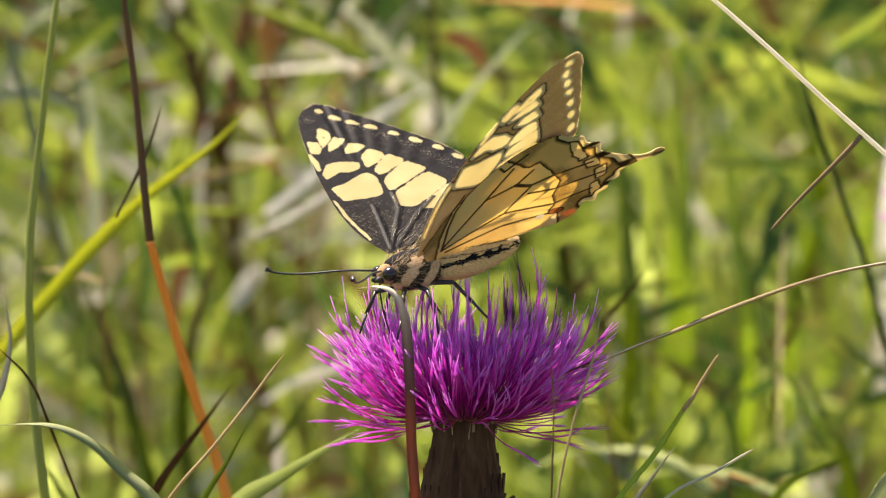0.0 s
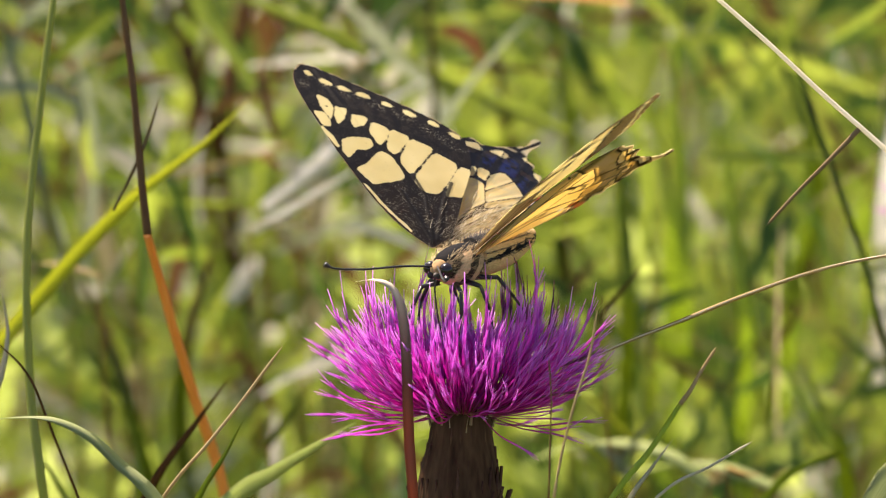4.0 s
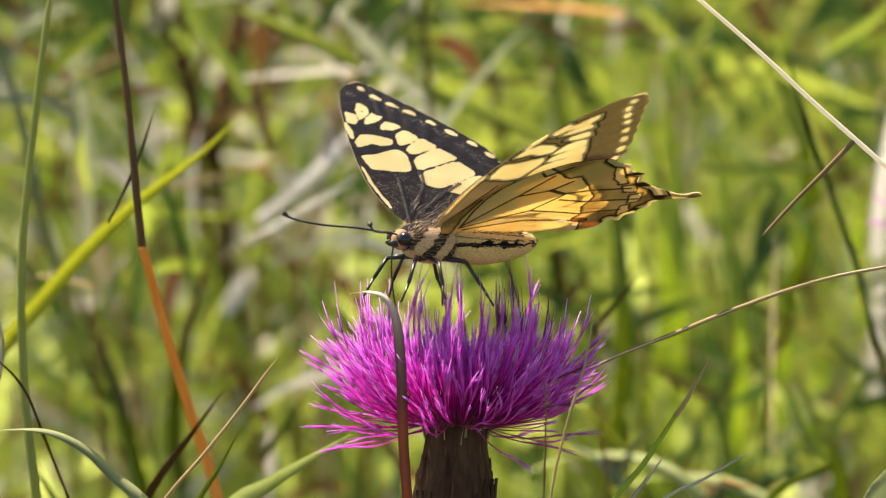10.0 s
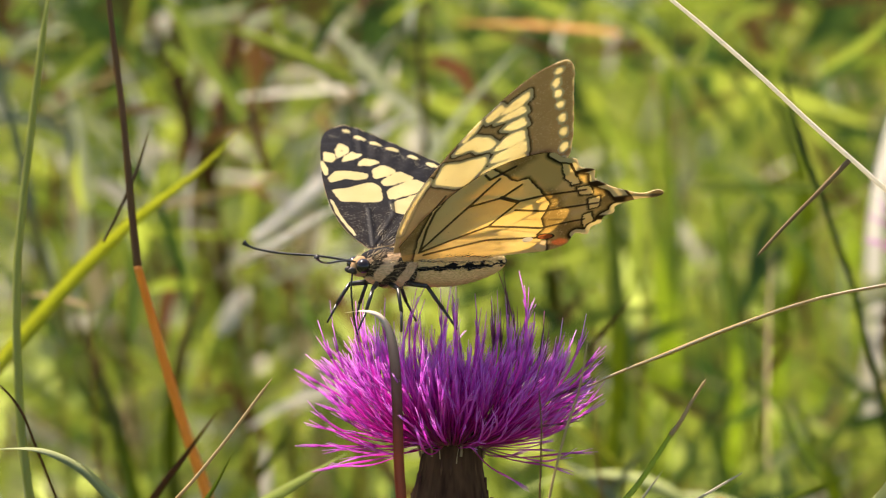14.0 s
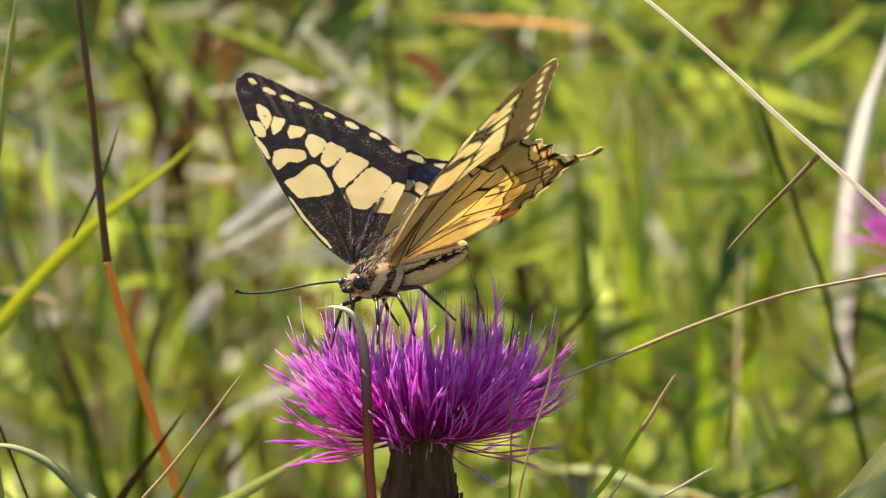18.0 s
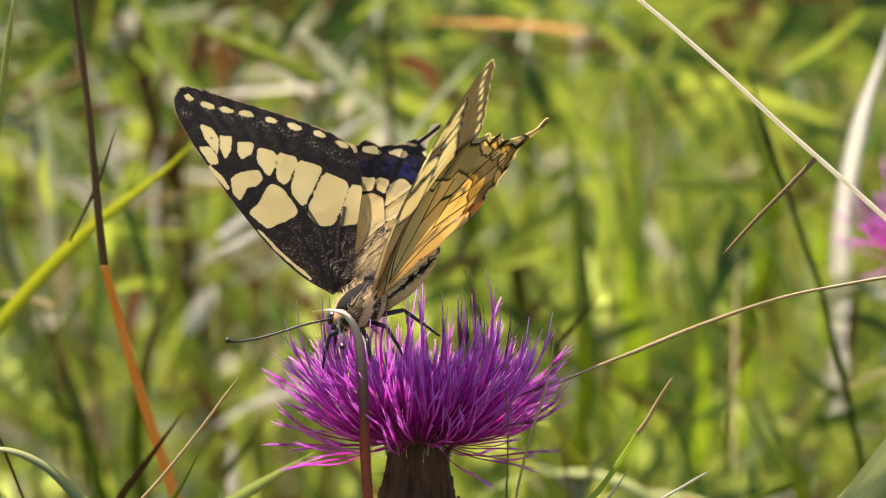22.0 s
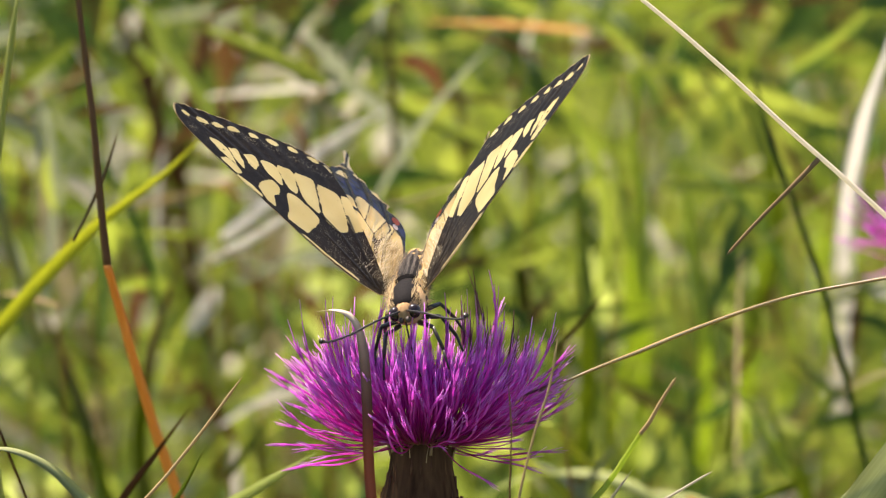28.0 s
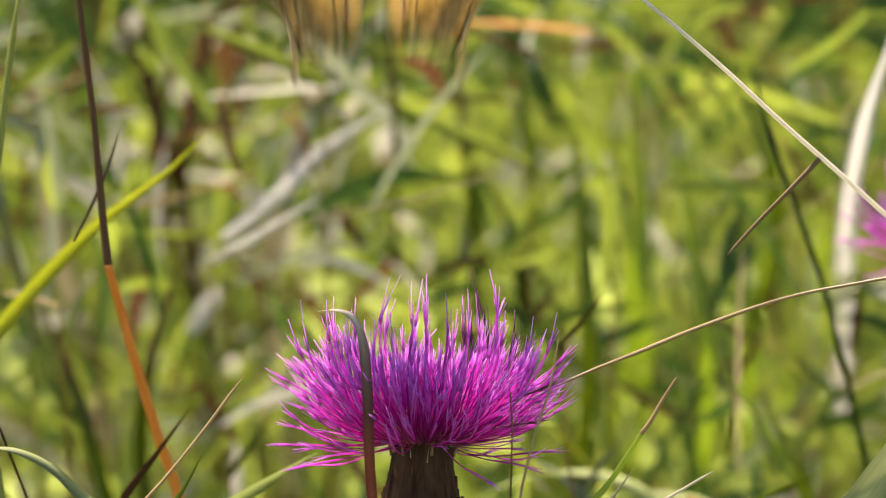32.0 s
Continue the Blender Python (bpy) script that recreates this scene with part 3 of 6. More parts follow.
plant("broad bleached blade in the grass",
      ("blade", [(0.0908, 0.9764, -0.0100), (0.0920, 0.8064, 0.1695), (0.0926, 0.5264, 0.3195), (0.0850, 0.3867, 0.3776), (0.0794, 0.2736, 0.4193), (0.0782, 0.2275, 0.4402), (0.0792, 0.2103, 0.4535), (0.0818, 0.2028, 0.4641), (0.0844, 0.2050, 0.4724)], 0.00340, "white"))
plant("bright yellow-green blade far in the grass",
      ("stalk", [(-0.0086, 0.4791, -0.0100), (-0.0123, 0.3991, 0.2418), (-0.0134, 0.2791, 0.4396)], 0.00035, "green"),
      ("blade", [(-0.0134, 0.2791, 0.4396), (-0.0225, 0.2802, 0.4440), (-0.0315, 0.2813, 0.4479), (-0.0405, 0.2822, 0.4512)], 0.00450, "lime"))
plant("bleached grey blade far in the grass",
      ("blade", [(-0.0261, 0.8201, -0.0100), (-0.0240, 0.6501, 0.2431), (-0.0229, 0.3701, 0.3931), (-0.0186, 0.3737, 0.4066), (-0.0143, 0.3765, 0.4169), (-0.0090, 0.3793, 0.4272)], 0.00400, "pale"))
plant("pale whitish blade lying in the grass",
      ("stalk", [(-0.0396, 0.4914, -0.0100), (-0.0337, 0.4114, 0.2246), (-0.0319, 0.2914, 0.4083)], 0.00035, "green"),
      ("blade", [(-0.0319, 0.2914, 0.4083), (-0.0228, 0.2932, 0.4152), (-0.0126, 0.2957, 0.4246), (-0.0024, 0.2974, 0.4309)], 0.00500, "white"))
plant("bleached blade catching the sun",
      ("stalk", [(-0.0392, 0.4324, -0.0100), (-0.0342, 0.3524, 0.2309), (-0.0326, 0.2324, 0.4199)], 0.00035, "green"),
      ("blade", [(-0.0326, 0.2324, 0.4199), (-0.0253, 0.2334, 0.4238), (-0.0189, 0.2344, 0.4276), (-0.0136, 0.2353, 0.4307)], 0.00400, "white"))
plant("yellow-green blade lying in the grass",
      ("stalk", [(0.0309, 0.4948, -0.0100), (0.0249, 0.4148, 0.2316), (0.0230, 0.2948, 0.4211)], 0.00035, "green"),
      ("blade", [(0.0230, 0.2948, 0.4211), (0.0098, 0.2963, 0.4265), (-0.0004, 0.2974, 0.4309), (-0.0106, 0.2993, 0.4378)], 0.00350, "lime"))
plant("translucent blade with sunlight in its colour deep in the grass",
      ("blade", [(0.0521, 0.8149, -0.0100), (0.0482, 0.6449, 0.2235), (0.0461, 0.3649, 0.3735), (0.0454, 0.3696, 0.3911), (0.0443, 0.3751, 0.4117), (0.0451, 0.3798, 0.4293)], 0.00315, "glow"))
plant("translucent blade with sunlight in its colour deep in the grass",
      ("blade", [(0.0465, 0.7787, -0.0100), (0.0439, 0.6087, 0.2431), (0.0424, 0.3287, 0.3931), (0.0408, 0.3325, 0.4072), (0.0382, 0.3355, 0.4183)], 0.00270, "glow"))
plant("yellow-green blade coloured as sunlit deep in the grass",
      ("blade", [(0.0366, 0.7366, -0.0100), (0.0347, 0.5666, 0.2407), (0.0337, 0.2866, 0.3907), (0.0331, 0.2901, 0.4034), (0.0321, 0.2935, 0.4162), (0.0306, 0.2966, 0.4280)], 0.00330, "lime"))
plant("translucent blade with sunlight in its colour deep in the grass",
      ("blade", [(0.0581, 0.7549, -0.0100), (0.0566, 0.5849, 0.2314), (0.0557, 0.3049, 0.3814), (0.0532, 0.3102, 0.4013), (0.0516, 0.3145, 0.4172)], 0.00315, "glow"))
plant("translucent blade with sunlight in its colour deep in the grass",
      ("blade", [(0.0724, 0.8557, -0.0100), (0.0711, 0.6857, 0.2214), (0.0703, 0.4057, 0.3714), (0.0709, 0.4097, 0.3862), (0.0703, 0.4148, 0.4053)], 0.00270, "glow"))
plant("translucent blade with sunlight in its colour deep in the grass",
      ("stalk", [(0.0716, 0.4225, -0.0100), (0.0685, 0.3425, 0.2107), (0.0675, 0.2225, 0.3831)], 0.00035, "green"),
      ("blade", [(0.0675, 0.2225, 0.3831), (0.0602, 0.2258, 0.3953), (0.0533, 0.2281, 0.4038)], 0.00225, "glow"))
plant("yellow-green blade coloured as sunlit deep in the grass",
      ("blade", [(-0.0908, 0.1860, -0.0100), (-0.0496, 0.1560, 0.2266), (0.0534, 0.1060, 0.4120), (0.0624, 0.1072, 0.4166), (0.0696, 0.1080, 0.4196)], 0.00220, "lime"))
plant("yellow-green blade coloured as sunlit deep in the grass",
      ("blade", [(0.0702, 0.7445, -0.0100), (0.0680, 0.5745, 0.2701), (0.0667, 0.2945, 0.4201), (0.0616, 0.2980, 0.4329), (0.0565, 0.3006, 0.4427)], 0.00275, "lime"))
plant("translucent blade with sunlight in its colour deep in the grass",
      ("blade", [(0.0896, 0.8782, -0.0100), (0.0852, 0.7082, 0.2280), (0.0828, 0.4282, 0.3780), (0.0817, 0.4331, 0.3963), (0.0795, 0.4365, 0.4091)], 0.00270, "glow"))
plant("yellow-green blade coloured as sunlit deep in the grass",
      ("blade", [(0.0304, 0.8046, -0.0100), (0.0259, 0.6346, 0.2625), (0.0234, 0.3546, 0.4125), (0.0212, 0.3576, 0.4237), (0.0191, 0.3601, 0.4329)], 0.00275, "lime"))
plant("fresh green blade deep in the grass",
      ("blade", [(0.0197, 0.8414, -0.0100), (0.0155, 0.6714, 0.2454), (0.0131, 0.3914, 0.3954), (0.0104, 0.3954, 0.4101), (0.0082, 0.3979, 0.4195)], 0.00330, "green"))
plant("translucent blade with sunlight in its colour deep in the grass",
      ("stalk", [(0.0516, 0.6936, -0.0100), (0.0483, 0.6136, 0.2147), (0.0473, 0.4936, 0.3903)], 0.00035, "green"),
      ("blade", [(0.0473, 0.4936, 0.3903), (0.0387, 0.4932, 0.3887), (0.0306, 0.4928, 0.3872)], 0.00225, "glow"))
plant("fresh green blade deep in the grass",
      ("blade", [(-0.0499, 0.6930, -0.0100), (-0.0525, 0.5230, 0.2322), (-0.0539, 0.2430, 0.3822), (-0.0573, 0.2460, 0.3937), (-0.0613, 0.2486, 0.4032), (-0.0643, 0.2509, 0.4118)], 0.00275, "green"))
plant("grey-green blade deep in the grass",
      ("blade", [(-0.0583, 0.6844, -0.0100), (-0.0650, 0.5144, 0.2774), (-0.0688, 0.2344, 0.4274), (-0.0707, 0.2369, 0.4368), (-0.0746, 0.2407, 0.4510), (-0.0761, 0.2432, 0.4604)], 0.00193, "grey"))
plant("fresh green blade deep in the grass",
      ("blade", [(-0.0547, 0.6768, -0.0100), (-0.0480, 0.5068, 0.2491), (-0.0443, 0.2268, 0.3991), (-0.0414, 0.2298, 0.4104), (-0.0380, 0.2324, 0.4199)], 0.00275, "green"))
plant("yellow-green blade coloured as sunlit deep in the grass",
      ("stalk", [(-0.0071, 0.4856, -0.0100), (-0.0121, 0.4056, 0.2127), (-0.0136, 0.2856, 0.3867)], 0.00035, "green"),
      ("blade", [(-0.0136, 0.2856, 0.3867), (-0.0187, 0.2872, 0.3926), (-0.0228, 0.2882, 0.3966)], 0.00495, "lime"))
plant("yellow-green blade coloured as sunlit deep in the grass",
      ("stalk", [(-0.0499, 0.4440, -0.0100), (-0.0537, 0.3640, 0.2123), (-0.0549, 0.2440, 0.3860)], 0.00035, "green"),
      ("blade", [(-0.0549, 0.2440, 0.3860), (-0.0618, 0.2460, 0.3937), (-0.0657, 0.2473, 0.3985)], 0.00440, "lime"))
plant("yellow-green blade coloured as sunlit deep in the grass",
      ("blade", [(0.0152, 0.1848, -0.0100), (-0.0059, 0.1548, 0.2241), (-0.0586, 0.1048, 0.4075), (-0.0613, 0.1062, 0.4127), (-0.0649, 0.1076, 0.4179)], 0.00275, "lime"))
plant("yellow-green blade coloured as sunlit deep in the grass",
      ("blade", [(-0.0307, 0.2241, -0.0100), (-0.0359, 0.1941, 0.2197), (-0.0488, 0.1441, 0.3994), (-0.0498, 0.1460, 0.4066), (-0.0507, 0.1474, 0.4119)], 0.00330, "lime"))
plant("fresh green blade deep in the grass",
      ("stalk", [(-0.0323, 0.3844, -0.0100), (-0.0297, 0.3044, 0.2174), (-0.0289, 0.1844, 0.3953)], 0.00035, "green"),
      ("blade", [(-0.0289, 0.1844, 0.3953), (-0.0251, 0.1858, 0.4008), (-0.0213, 0.1871, 0.4054)], 0.00385, "green"))
plant("dark green blade with shade in its colour",
      ("blade", [(0.0247, 0.7790, -0.0100), (0.0227, 0.6090, 0.2441), (0.0215, 0.3290, 0.3941), (0.0184, 0.3314, 0.4032), (0.0142, 0.3333, 0.4102)], 0.00330, "deep"))
plant("yellow-green blade coloured as sunlit deep in the grass",
      ("stalk", [(0.0405, 0.4888, -0.0100), (0.0388, 0.4088, 0.2192), (0.0382, 0.2888, 0.3985)], 0.00035, "green"),
      ("blade", [(0.0382, 0.2888, 0.3985), (0.0342, 0.2916, 0.4093), (0.0281, 0.2935, 0.4162)], 0.00275, "lime"))
plant("grey-green blade deep in the grass",
      ("stalk", [(0.0266, 0.3831, -0.0100), (0.0285, 0.3031, 0.2149), (0.0291, 0.1831, 0.3907)], 0.00035, "green"),
      ("blade", [(0.0291, 0.1831, 0.3907), (0.0329, 0.1846, 0.3962), (0.0376, 0.1861, 0.4017)], 0.00330, "grey"))
plant("grey-green blade deep in the grass",
      ("stalk", [(0.0399, 0.4021, -0.0100), (0.0349, 0.3221, 0.2113), (0.0333, 0.2021, 0.3841)], 0.00035, "green"),
      ("blade", [(0.0333, 0.2021, 0.3841), (0.0266, 0.2036, 0.3897), (0.0189, 0.2043, 0.3924)], 0.00385, "grey"))
plant("yellow-green blade coloured as sunlit deep in the grass",
      ("blade", [(0.0801, 0.6727, -0.0100), (0.0730, 0.5027, 0.2340), (0.0690, 0.2227, 0.3840), (0.0651, 0.2248, 0.3916), (0.0621, 0.2268, 0.3991)], 0.00330, "lime"))
plant("fresh green blade deep in the grass",
      ("stalk", [(0.0055, 0.5870, -0.0100), (0.0018, 0.5070, 0.2083), (0.0007, 0.3870, 0.3787)], 0.00035, "green"),
      ("blade", [(0.0007, 0.3870, 0.3787), (-0.0048, 0.3892, 0.3870), (-0.0091, 0.3903, 0.3912)], 0.00330, "green"))
plant("grey-green blade deep in the grass",
      ("stalk", [(-0.0617, 0.4893, -0.0100), (-0.0661, 0.4093, 0.2203), (-0.0675, 0.2893, 0.4005)], 0.00035, "green"),
      ("blade", [(-0.0675, 0.2893, 0.4005), (-0.0726, 0.2911, 0.4074), (-0.0777, 0.2927, 0.4133)], 0.00275, "grey"))
plant("thin straw lying in the grass",
      ("stalk", [(-0.0206, 0.4943, -0.0100), (-0.0253, 0.4143, 0.2306), (-0.0268, 0.2943, 0.4192)], 0.00035, "green"),
      ("blade", [(-0.0268, 0.2943, 0.4192), (-0.0370, 0.2935, 0.4162), (-0.0492, 0.2927, 0.4133), (-0.0614, 0.2919, 0.4103)], 0.00165, "straw"))
plant("thin straw lying in the grass",
      ("stalk", [(-0.0503, 0.3917, -0.0100), (-0.0557, 0.3117, 0.2325), (-0.0574, 0.1917, 0.4228)], 0.00035, "green"),
      ("blade", [(-0.0574, 0.1917, 0.4228), (-0.0659, 0.1922, 0.4247), (-0.0745, 0.1920, 0.4237)], 0.00137, "straw"))
plant("bleached dry blade deep in the grass",
      ("stalk", [(-0.0218, 0.5392, -0.0100), (-0.0247, 0.4592, 0.2165), (-0.0256, 0.3392, 0.3936)], 0.00035, "green"),
      ("blade", [(-0.0256, 0.3392, 0.3936), (-0.0351, 0.3386, 0.3915), (-0.0403, 0.3378, 0.3885)], 0.00220, "pale"))
plant("bleached dry blade deep in the grass",
      ("stalk", [(-0.0508, 0.4898, -0.0100), (-0.0542, 0.4098, 0.2214), (-0.0553, 0.2898, 0.4025)], 0.00035, "green"),
      ("blade", [(-0.0553, 0.2898, 0.4025), (-0.0579, 0.2888, 0.3985), (-0.0604, 0.2877, 0.3946)], 0.00275, "pale"))
plant("fresh green blade deep in the grass",
      ("stalk", [(0.0310, 0.4872, -0.0100), (0.0303, 0.4072, 0.2159), (0.0301, 0.2872, 0.3926)], 0.00035, "green"),
      ("blade", [(0.0301, 0.2872, 0.3926), (0.0260, 0.2890, 0.3995), (0.0220, 0.2909, 0.4064)], 0.00275, "green"))
plant("translucent blade with sunlight in its colour deep in the grass",
      ("blade", [(0.0444, 0.8049, -0.0100), (0.0431, 0.6349, 0.1863), (0.0424, 0.3549, 0.3363), (0.0381, 0.3599, 0.3549), (0.0349, 0.3643, 0.3714)], 0.00315, "glow"))
plant("translucent blade with sunlight in its colour deep in the grass",
      ("blade", [(0.0604, 0.8049, -0.0100), (0.0591, 0.6349, 0.1863), (0.0584, 0.3549, 0.3363), (0.0520, 0.3599, 0.3549), (0.0488, 0.3643, 0.3714)], 0.00315, "glow"))
plant("translucent blade with sunlight in its colour deep in the grass",
      ("stalk", [(0.0365, 0.5166, -0.0100), (0.0330, 0.4366, 0.1912), (0.0319, 0.3166, 0.3477)], 0.00035, "green"),
      ("blade", [(0.0319, 0.3166, 0.3477), (0.0236, 0.3198, 0.3598), (0.0152, 0.3214, 0.3659)], 0.00270, "glow"))
plant("translucent blade with sunlight in its colour deep in the grass",
      ("blade", [(0.0717, 0.8716, -0.0100), (0.0696, 0.7016, 0.2034), (0.0684, 0.4216, 0.3534), (0.0667, 0.4256, 0.3684), (0.0651, 0.4291, 0.3812)], 0.00270, "glow"))
plant("translucent blade with sunlight in its colour deep in the grass",
      ("stalk", [(-0.0378, 0.5983, -0.0100), (-0.0352, 0.5183, 0.1891), (-0.0344, 0.3983, 0.3438)], 0.00035, "green"),
      ("blade", [(-0.0344, 0.3983, 0.3438), (-0.0246, 0.4000, 0.3502), (-0.0158, 0.4023, 0.3587)], 0.00270, "glow"))
plant("translucent blade with sunlight in its colour deep in the grass",
      ("stalk", [(-0.0582, 0.5163, -0.0100), (-0.0571, 0.4363, 0.1907), (-0.0568, 0.3163, 0.3467)], 0.00035, "green"),
      ("blade", [(-0.0568, 0.3163, 0.3467), (-0.0526, 0.3179, 0.3528), (-0.0474, 0.3198, 0.3598)], 0.00270, "glow"))
plant("dark dead stem deep in the grass",
      ("stalk", [(-0.0441, 0.8027, -0.0100), (-0.0448, 0.6327, 0.2553), (-0.0452, 0.3527, 0.4053), (-0.0459, 0.3554, 0.4155), (-0.0471, 0.3579, 0.4247), (-0.0485, 0.3603, 0.4339)], 0.00125, "brown"))
plant("dark dead stem deep in the grass",
      ("stalk", [(-0.0422, 0.8057, -0.0100), (-0.0447, 0.6357, 0.2665), (-0.0461, 0.3557, 0.4165), (-0.0490, 0.3576, 0.4237), (-0.0522, 0.3601, 0.4329)], 0.00125, "brown"))
plant("dark dead stem deep in the grass",
      ("stalk", [(-0.0422, 0.8043, -0.0100), (-0.0412, 0.6343, 0.2614), (-0.0406, 0.3543, 0.4114), (-0.0390, 0.3565, 0.4196), (-0.0364, 0.3584, 0.4267), (-0.0353, 0.3601, 0.4329)], 0.00125, "brown"))
plant("dark dead stem deep in the grass",
      ("stalk", [(-0.0052, 0.7474, -0.0100), (-0.0026, 0.5774, 0.2809), (-0.0012, 0.2974, 0.4309), (-0.0019, 0.2998, 0.4398), (-0.0024, 0.3019, 0.4476)], 0.00060, "brown"))
plant("curled dry brown grass leaf",
      ("stalk", [(0.0462, 0.2112, -0.0100), (0.0403, 0.1812, 0.2359), (0.0255, 0.1312, 0.4289), (0.0251, 0.1320, 0.4315)], 0.00025, "green"),
      ("blade", [(0.0251, 0.1320, 0.4315), (0.0297, 0.1334, 0.4368), (0.0333, 0.1345, 0.4412)], 0.00250, "brown"))
plant("dark rusty dead leaf",
      ("stalk", [(0.0621, 0.6857, -0.0100), (0.0595, 0.5157, 0.2435), (0.0580, 0.2357, 0.3935), (0.0576, 0.2364, 0.3964)], 0.00025, "green"),
      ("blade", [(0.0576, 0.2364, 0.3964), (0.0606, 0.2377, 0.4011), (0.0625, 0.2390, 0.4059)], 0.00400, "rust"))
plant("rusty fallen dead leaf",
      ("stalk", [(0.0662, 0.2147, -0.0100), (0.0607, 0.1847, 0.2218), (0.0467, 0.1347, 0.4032), (0.0464, 0.1354, 0.4059)], 0.00025, "green"),
      ("blade", [(0.0464, 0.1354, 0.4059), (0.0500, 0.1351, 0.4048), (0.0528, 0.1352, 0.4050)], 0.00500, "orange"))
plant("small pink flower among the grass",
      ("stalk", [(-0.0434, 0.8559, -0.0100), (-0.0402, 0.6859, 0.2222), (-0.0384, 0.4059, 0.3722), (-0.0388, 0.4068, 0.3754)], 0.00025, "green"),
      ("blade", [(-0.0388, 0.4068, 0.3754), (-0.0395, 0.4072, 0.3769), (-0.0394, 0.4076, 0.3786)], 0.00500, "rose"),
      ("blade", [(-0.0388, 0.4069, 0.3756), (-0.0388, 0.4070, 0.3762), (-0.0377, 0.4074, 0.3778)], 0.00400, "rose"),
      ("blade", [(-0.0388, 0.4069, 0.3756), (-0.0395, 0.4070, 0.3762), (-0.0410, 0.4073, 0.3773)], 0.00400, "rose"))
plant("pale green blade arching low in the grass",
      ("stalk", [(0.0492, 0.3826, -0.0100), (0.0461, 0.3026, 0.2139), (0.0452, 0.1826, 0.3889)], 0.00035, "green"),
      ("blade", [(0.0452, 0.1826, 0.3889), (0.0386, 0.1838, 0.3933), (0.0300, 0.1844, 0.3953), (0.0215, 0.1842, 0.3948), (0.0139, 0.1835, 0.3921)], 0.00340, "spring"))
plant("pale green blade arching low in the grass",
      ("stalk", [(0.0641, 0.4016, -0.0100), (0.0590, 0.3216, 0.2102), (0.0574, 0.2016, 0.3822)], 0.00035, "green"),
      ("blade", [(0.0574, 0.2016, 0.3822), (0.0487, 0.2024, 0.3855), (0.0382, 0.2026, 0.3861), (0.0290, 0.2019, 0.3833)], 0.00340, "spring"))
plant("bright yellow-green blade behind the thistle",
      ("stalk", [(0.0360, 0.3821, -0.0100), (0.0329, 0.3021, 0.2129), (0.0319, 0.1821, 0.3870)], 0.00035, "green"),
      ("blade", [(0.0319, 0.1821, 0.3870), (0.0262, 0.1839, 0.3935), (0.0196, 0.1850, 0.3979), (0.0134, 0.1857, 0.4003)], 0.00320, "lemon"))
plant("bright yellow-green blade behind the thistle",
      ("stalk", [(0.0393, 0.4227, -0.0100), (0.0351, 0.3427, 0.2112), (0.0338, 0.2227, 0.3840)], 0.00035, "green"),
      ("blade", [(0.0338, 0.2227, 0.3840), (0.0270, 0.2245, 0.3906), (0.0221, 0.2255, 0.3944)], 0.00320, "lemon"))
plant("rusty orange dead blade lying over the grass",
      ("stalk", [(0.0490, 0.7650, -0.0100), (0.0440, 0.5950, 0.2780), (0.0420, 0.3150, 0.4280), (0.0340, 0.3000, 0.4440)], 0.00025, "green"),
      ("blade", [(0.034, 0.3, 0.4440), (0.020, 0.3, 0.4452), (0.004, 0.3, 0.4462)], 0.0032, "orange", 0.02))
plant("bleached curled leaf in the grass",
      ("blade", [(-0.0616, 0.7445, -0.0100), (-0.0635, 0.5745, 0.2701), (-0.0645, 0.2945, 0.4201), (-0.0652, 0.2964, 0.4270), (-0.0655, 0.2970, 0.4295), (-0.0657, 0.2977, 0.4319)], 0.00500, "pale"))
plant("bleached blade far in the grass",
      ("stalk", [(-0.0143, 0.5557, -0.0100), (-0.0142, 0.4757, 0.2291), (-0.0142, 0.3557, 0.4165)], 0.00035, "green"),
      ("blade", [(-0.0142, 0.3557, 0.4165), (-0.0099, 0.3582, 0.4257), (-0.0036, 0.3601, 0.4329)], 0.00500, "pale"))
plant("dry straw blade far in the grass",
      ("stalk", [(-0.0048, 0.5573, -0.0100), (-0.0079, 0.4773, 0.2325), (-0.0089, 0.3573, 0.4227)], 0.00035, "green"),
      ("blade", [(-0.0089, 0.3573, 0.4227), (-0.0173, 0.3560, 0.4176), (-0.0237, 0.3549, 0.4135)], 0.00300, "straw"))


# ---------------------------------------------------------------- thistle
def petal_material():
    m, ns, ls, bsdf, out = shader("purple floret")
    uv = ns.new("ShaderNodeUVMap")
    sep = ns.new("ShaderNodeSeparateXYZ")
    ls.new(uv.outputs[0], sep.inputs[0])
    rp = ramp(ns, (0.0, (0.72, 0.6, 0.46)), (0.1, (0.62, 0.2, 0.4)), (0.3, (0.62, 0.03, 0.44)), (0.6, (0.86, 0.16, 0.72)), (0.85, (0.88, 0.34, 0.88)), (1.0, (0.94, 0.62, 0.94)))
    ls.new(sep.outputs[1], rp.inputs[0])
    rnd = ns.new("ShaderNodeObjectInfo").outputs["Random"]
    isl = ns.new("ShaderNodeNewGeometry").outputs["Random Per Island"]
    k = maths(ns, ls, "FRACT", maths(ns, ls, "ADD", rnd, isl))
    dr = ramp(ns, (0.0, (0.72, 0.6, 0.72)), (0.45, (1, 0.9, 1)), (1.0, (1, 1.15, 1)))
    ls.new(k, dr.inputs[0])
    col = mix(ns, ls, 1.0, rp.outputs[0], dr.outputs[0], "MULTIPLY")
    ls.new(col, bsdf.inputs["Base Color"])
    bsdf.inputs["Roughness"].default_value = 0.45
    bsdf.inputs["Specular IOR Level"].default_value = 0.06
    see_through(ns, ls, bsdf, out, col, 0.7)
    return m


PETAL = petal_material()
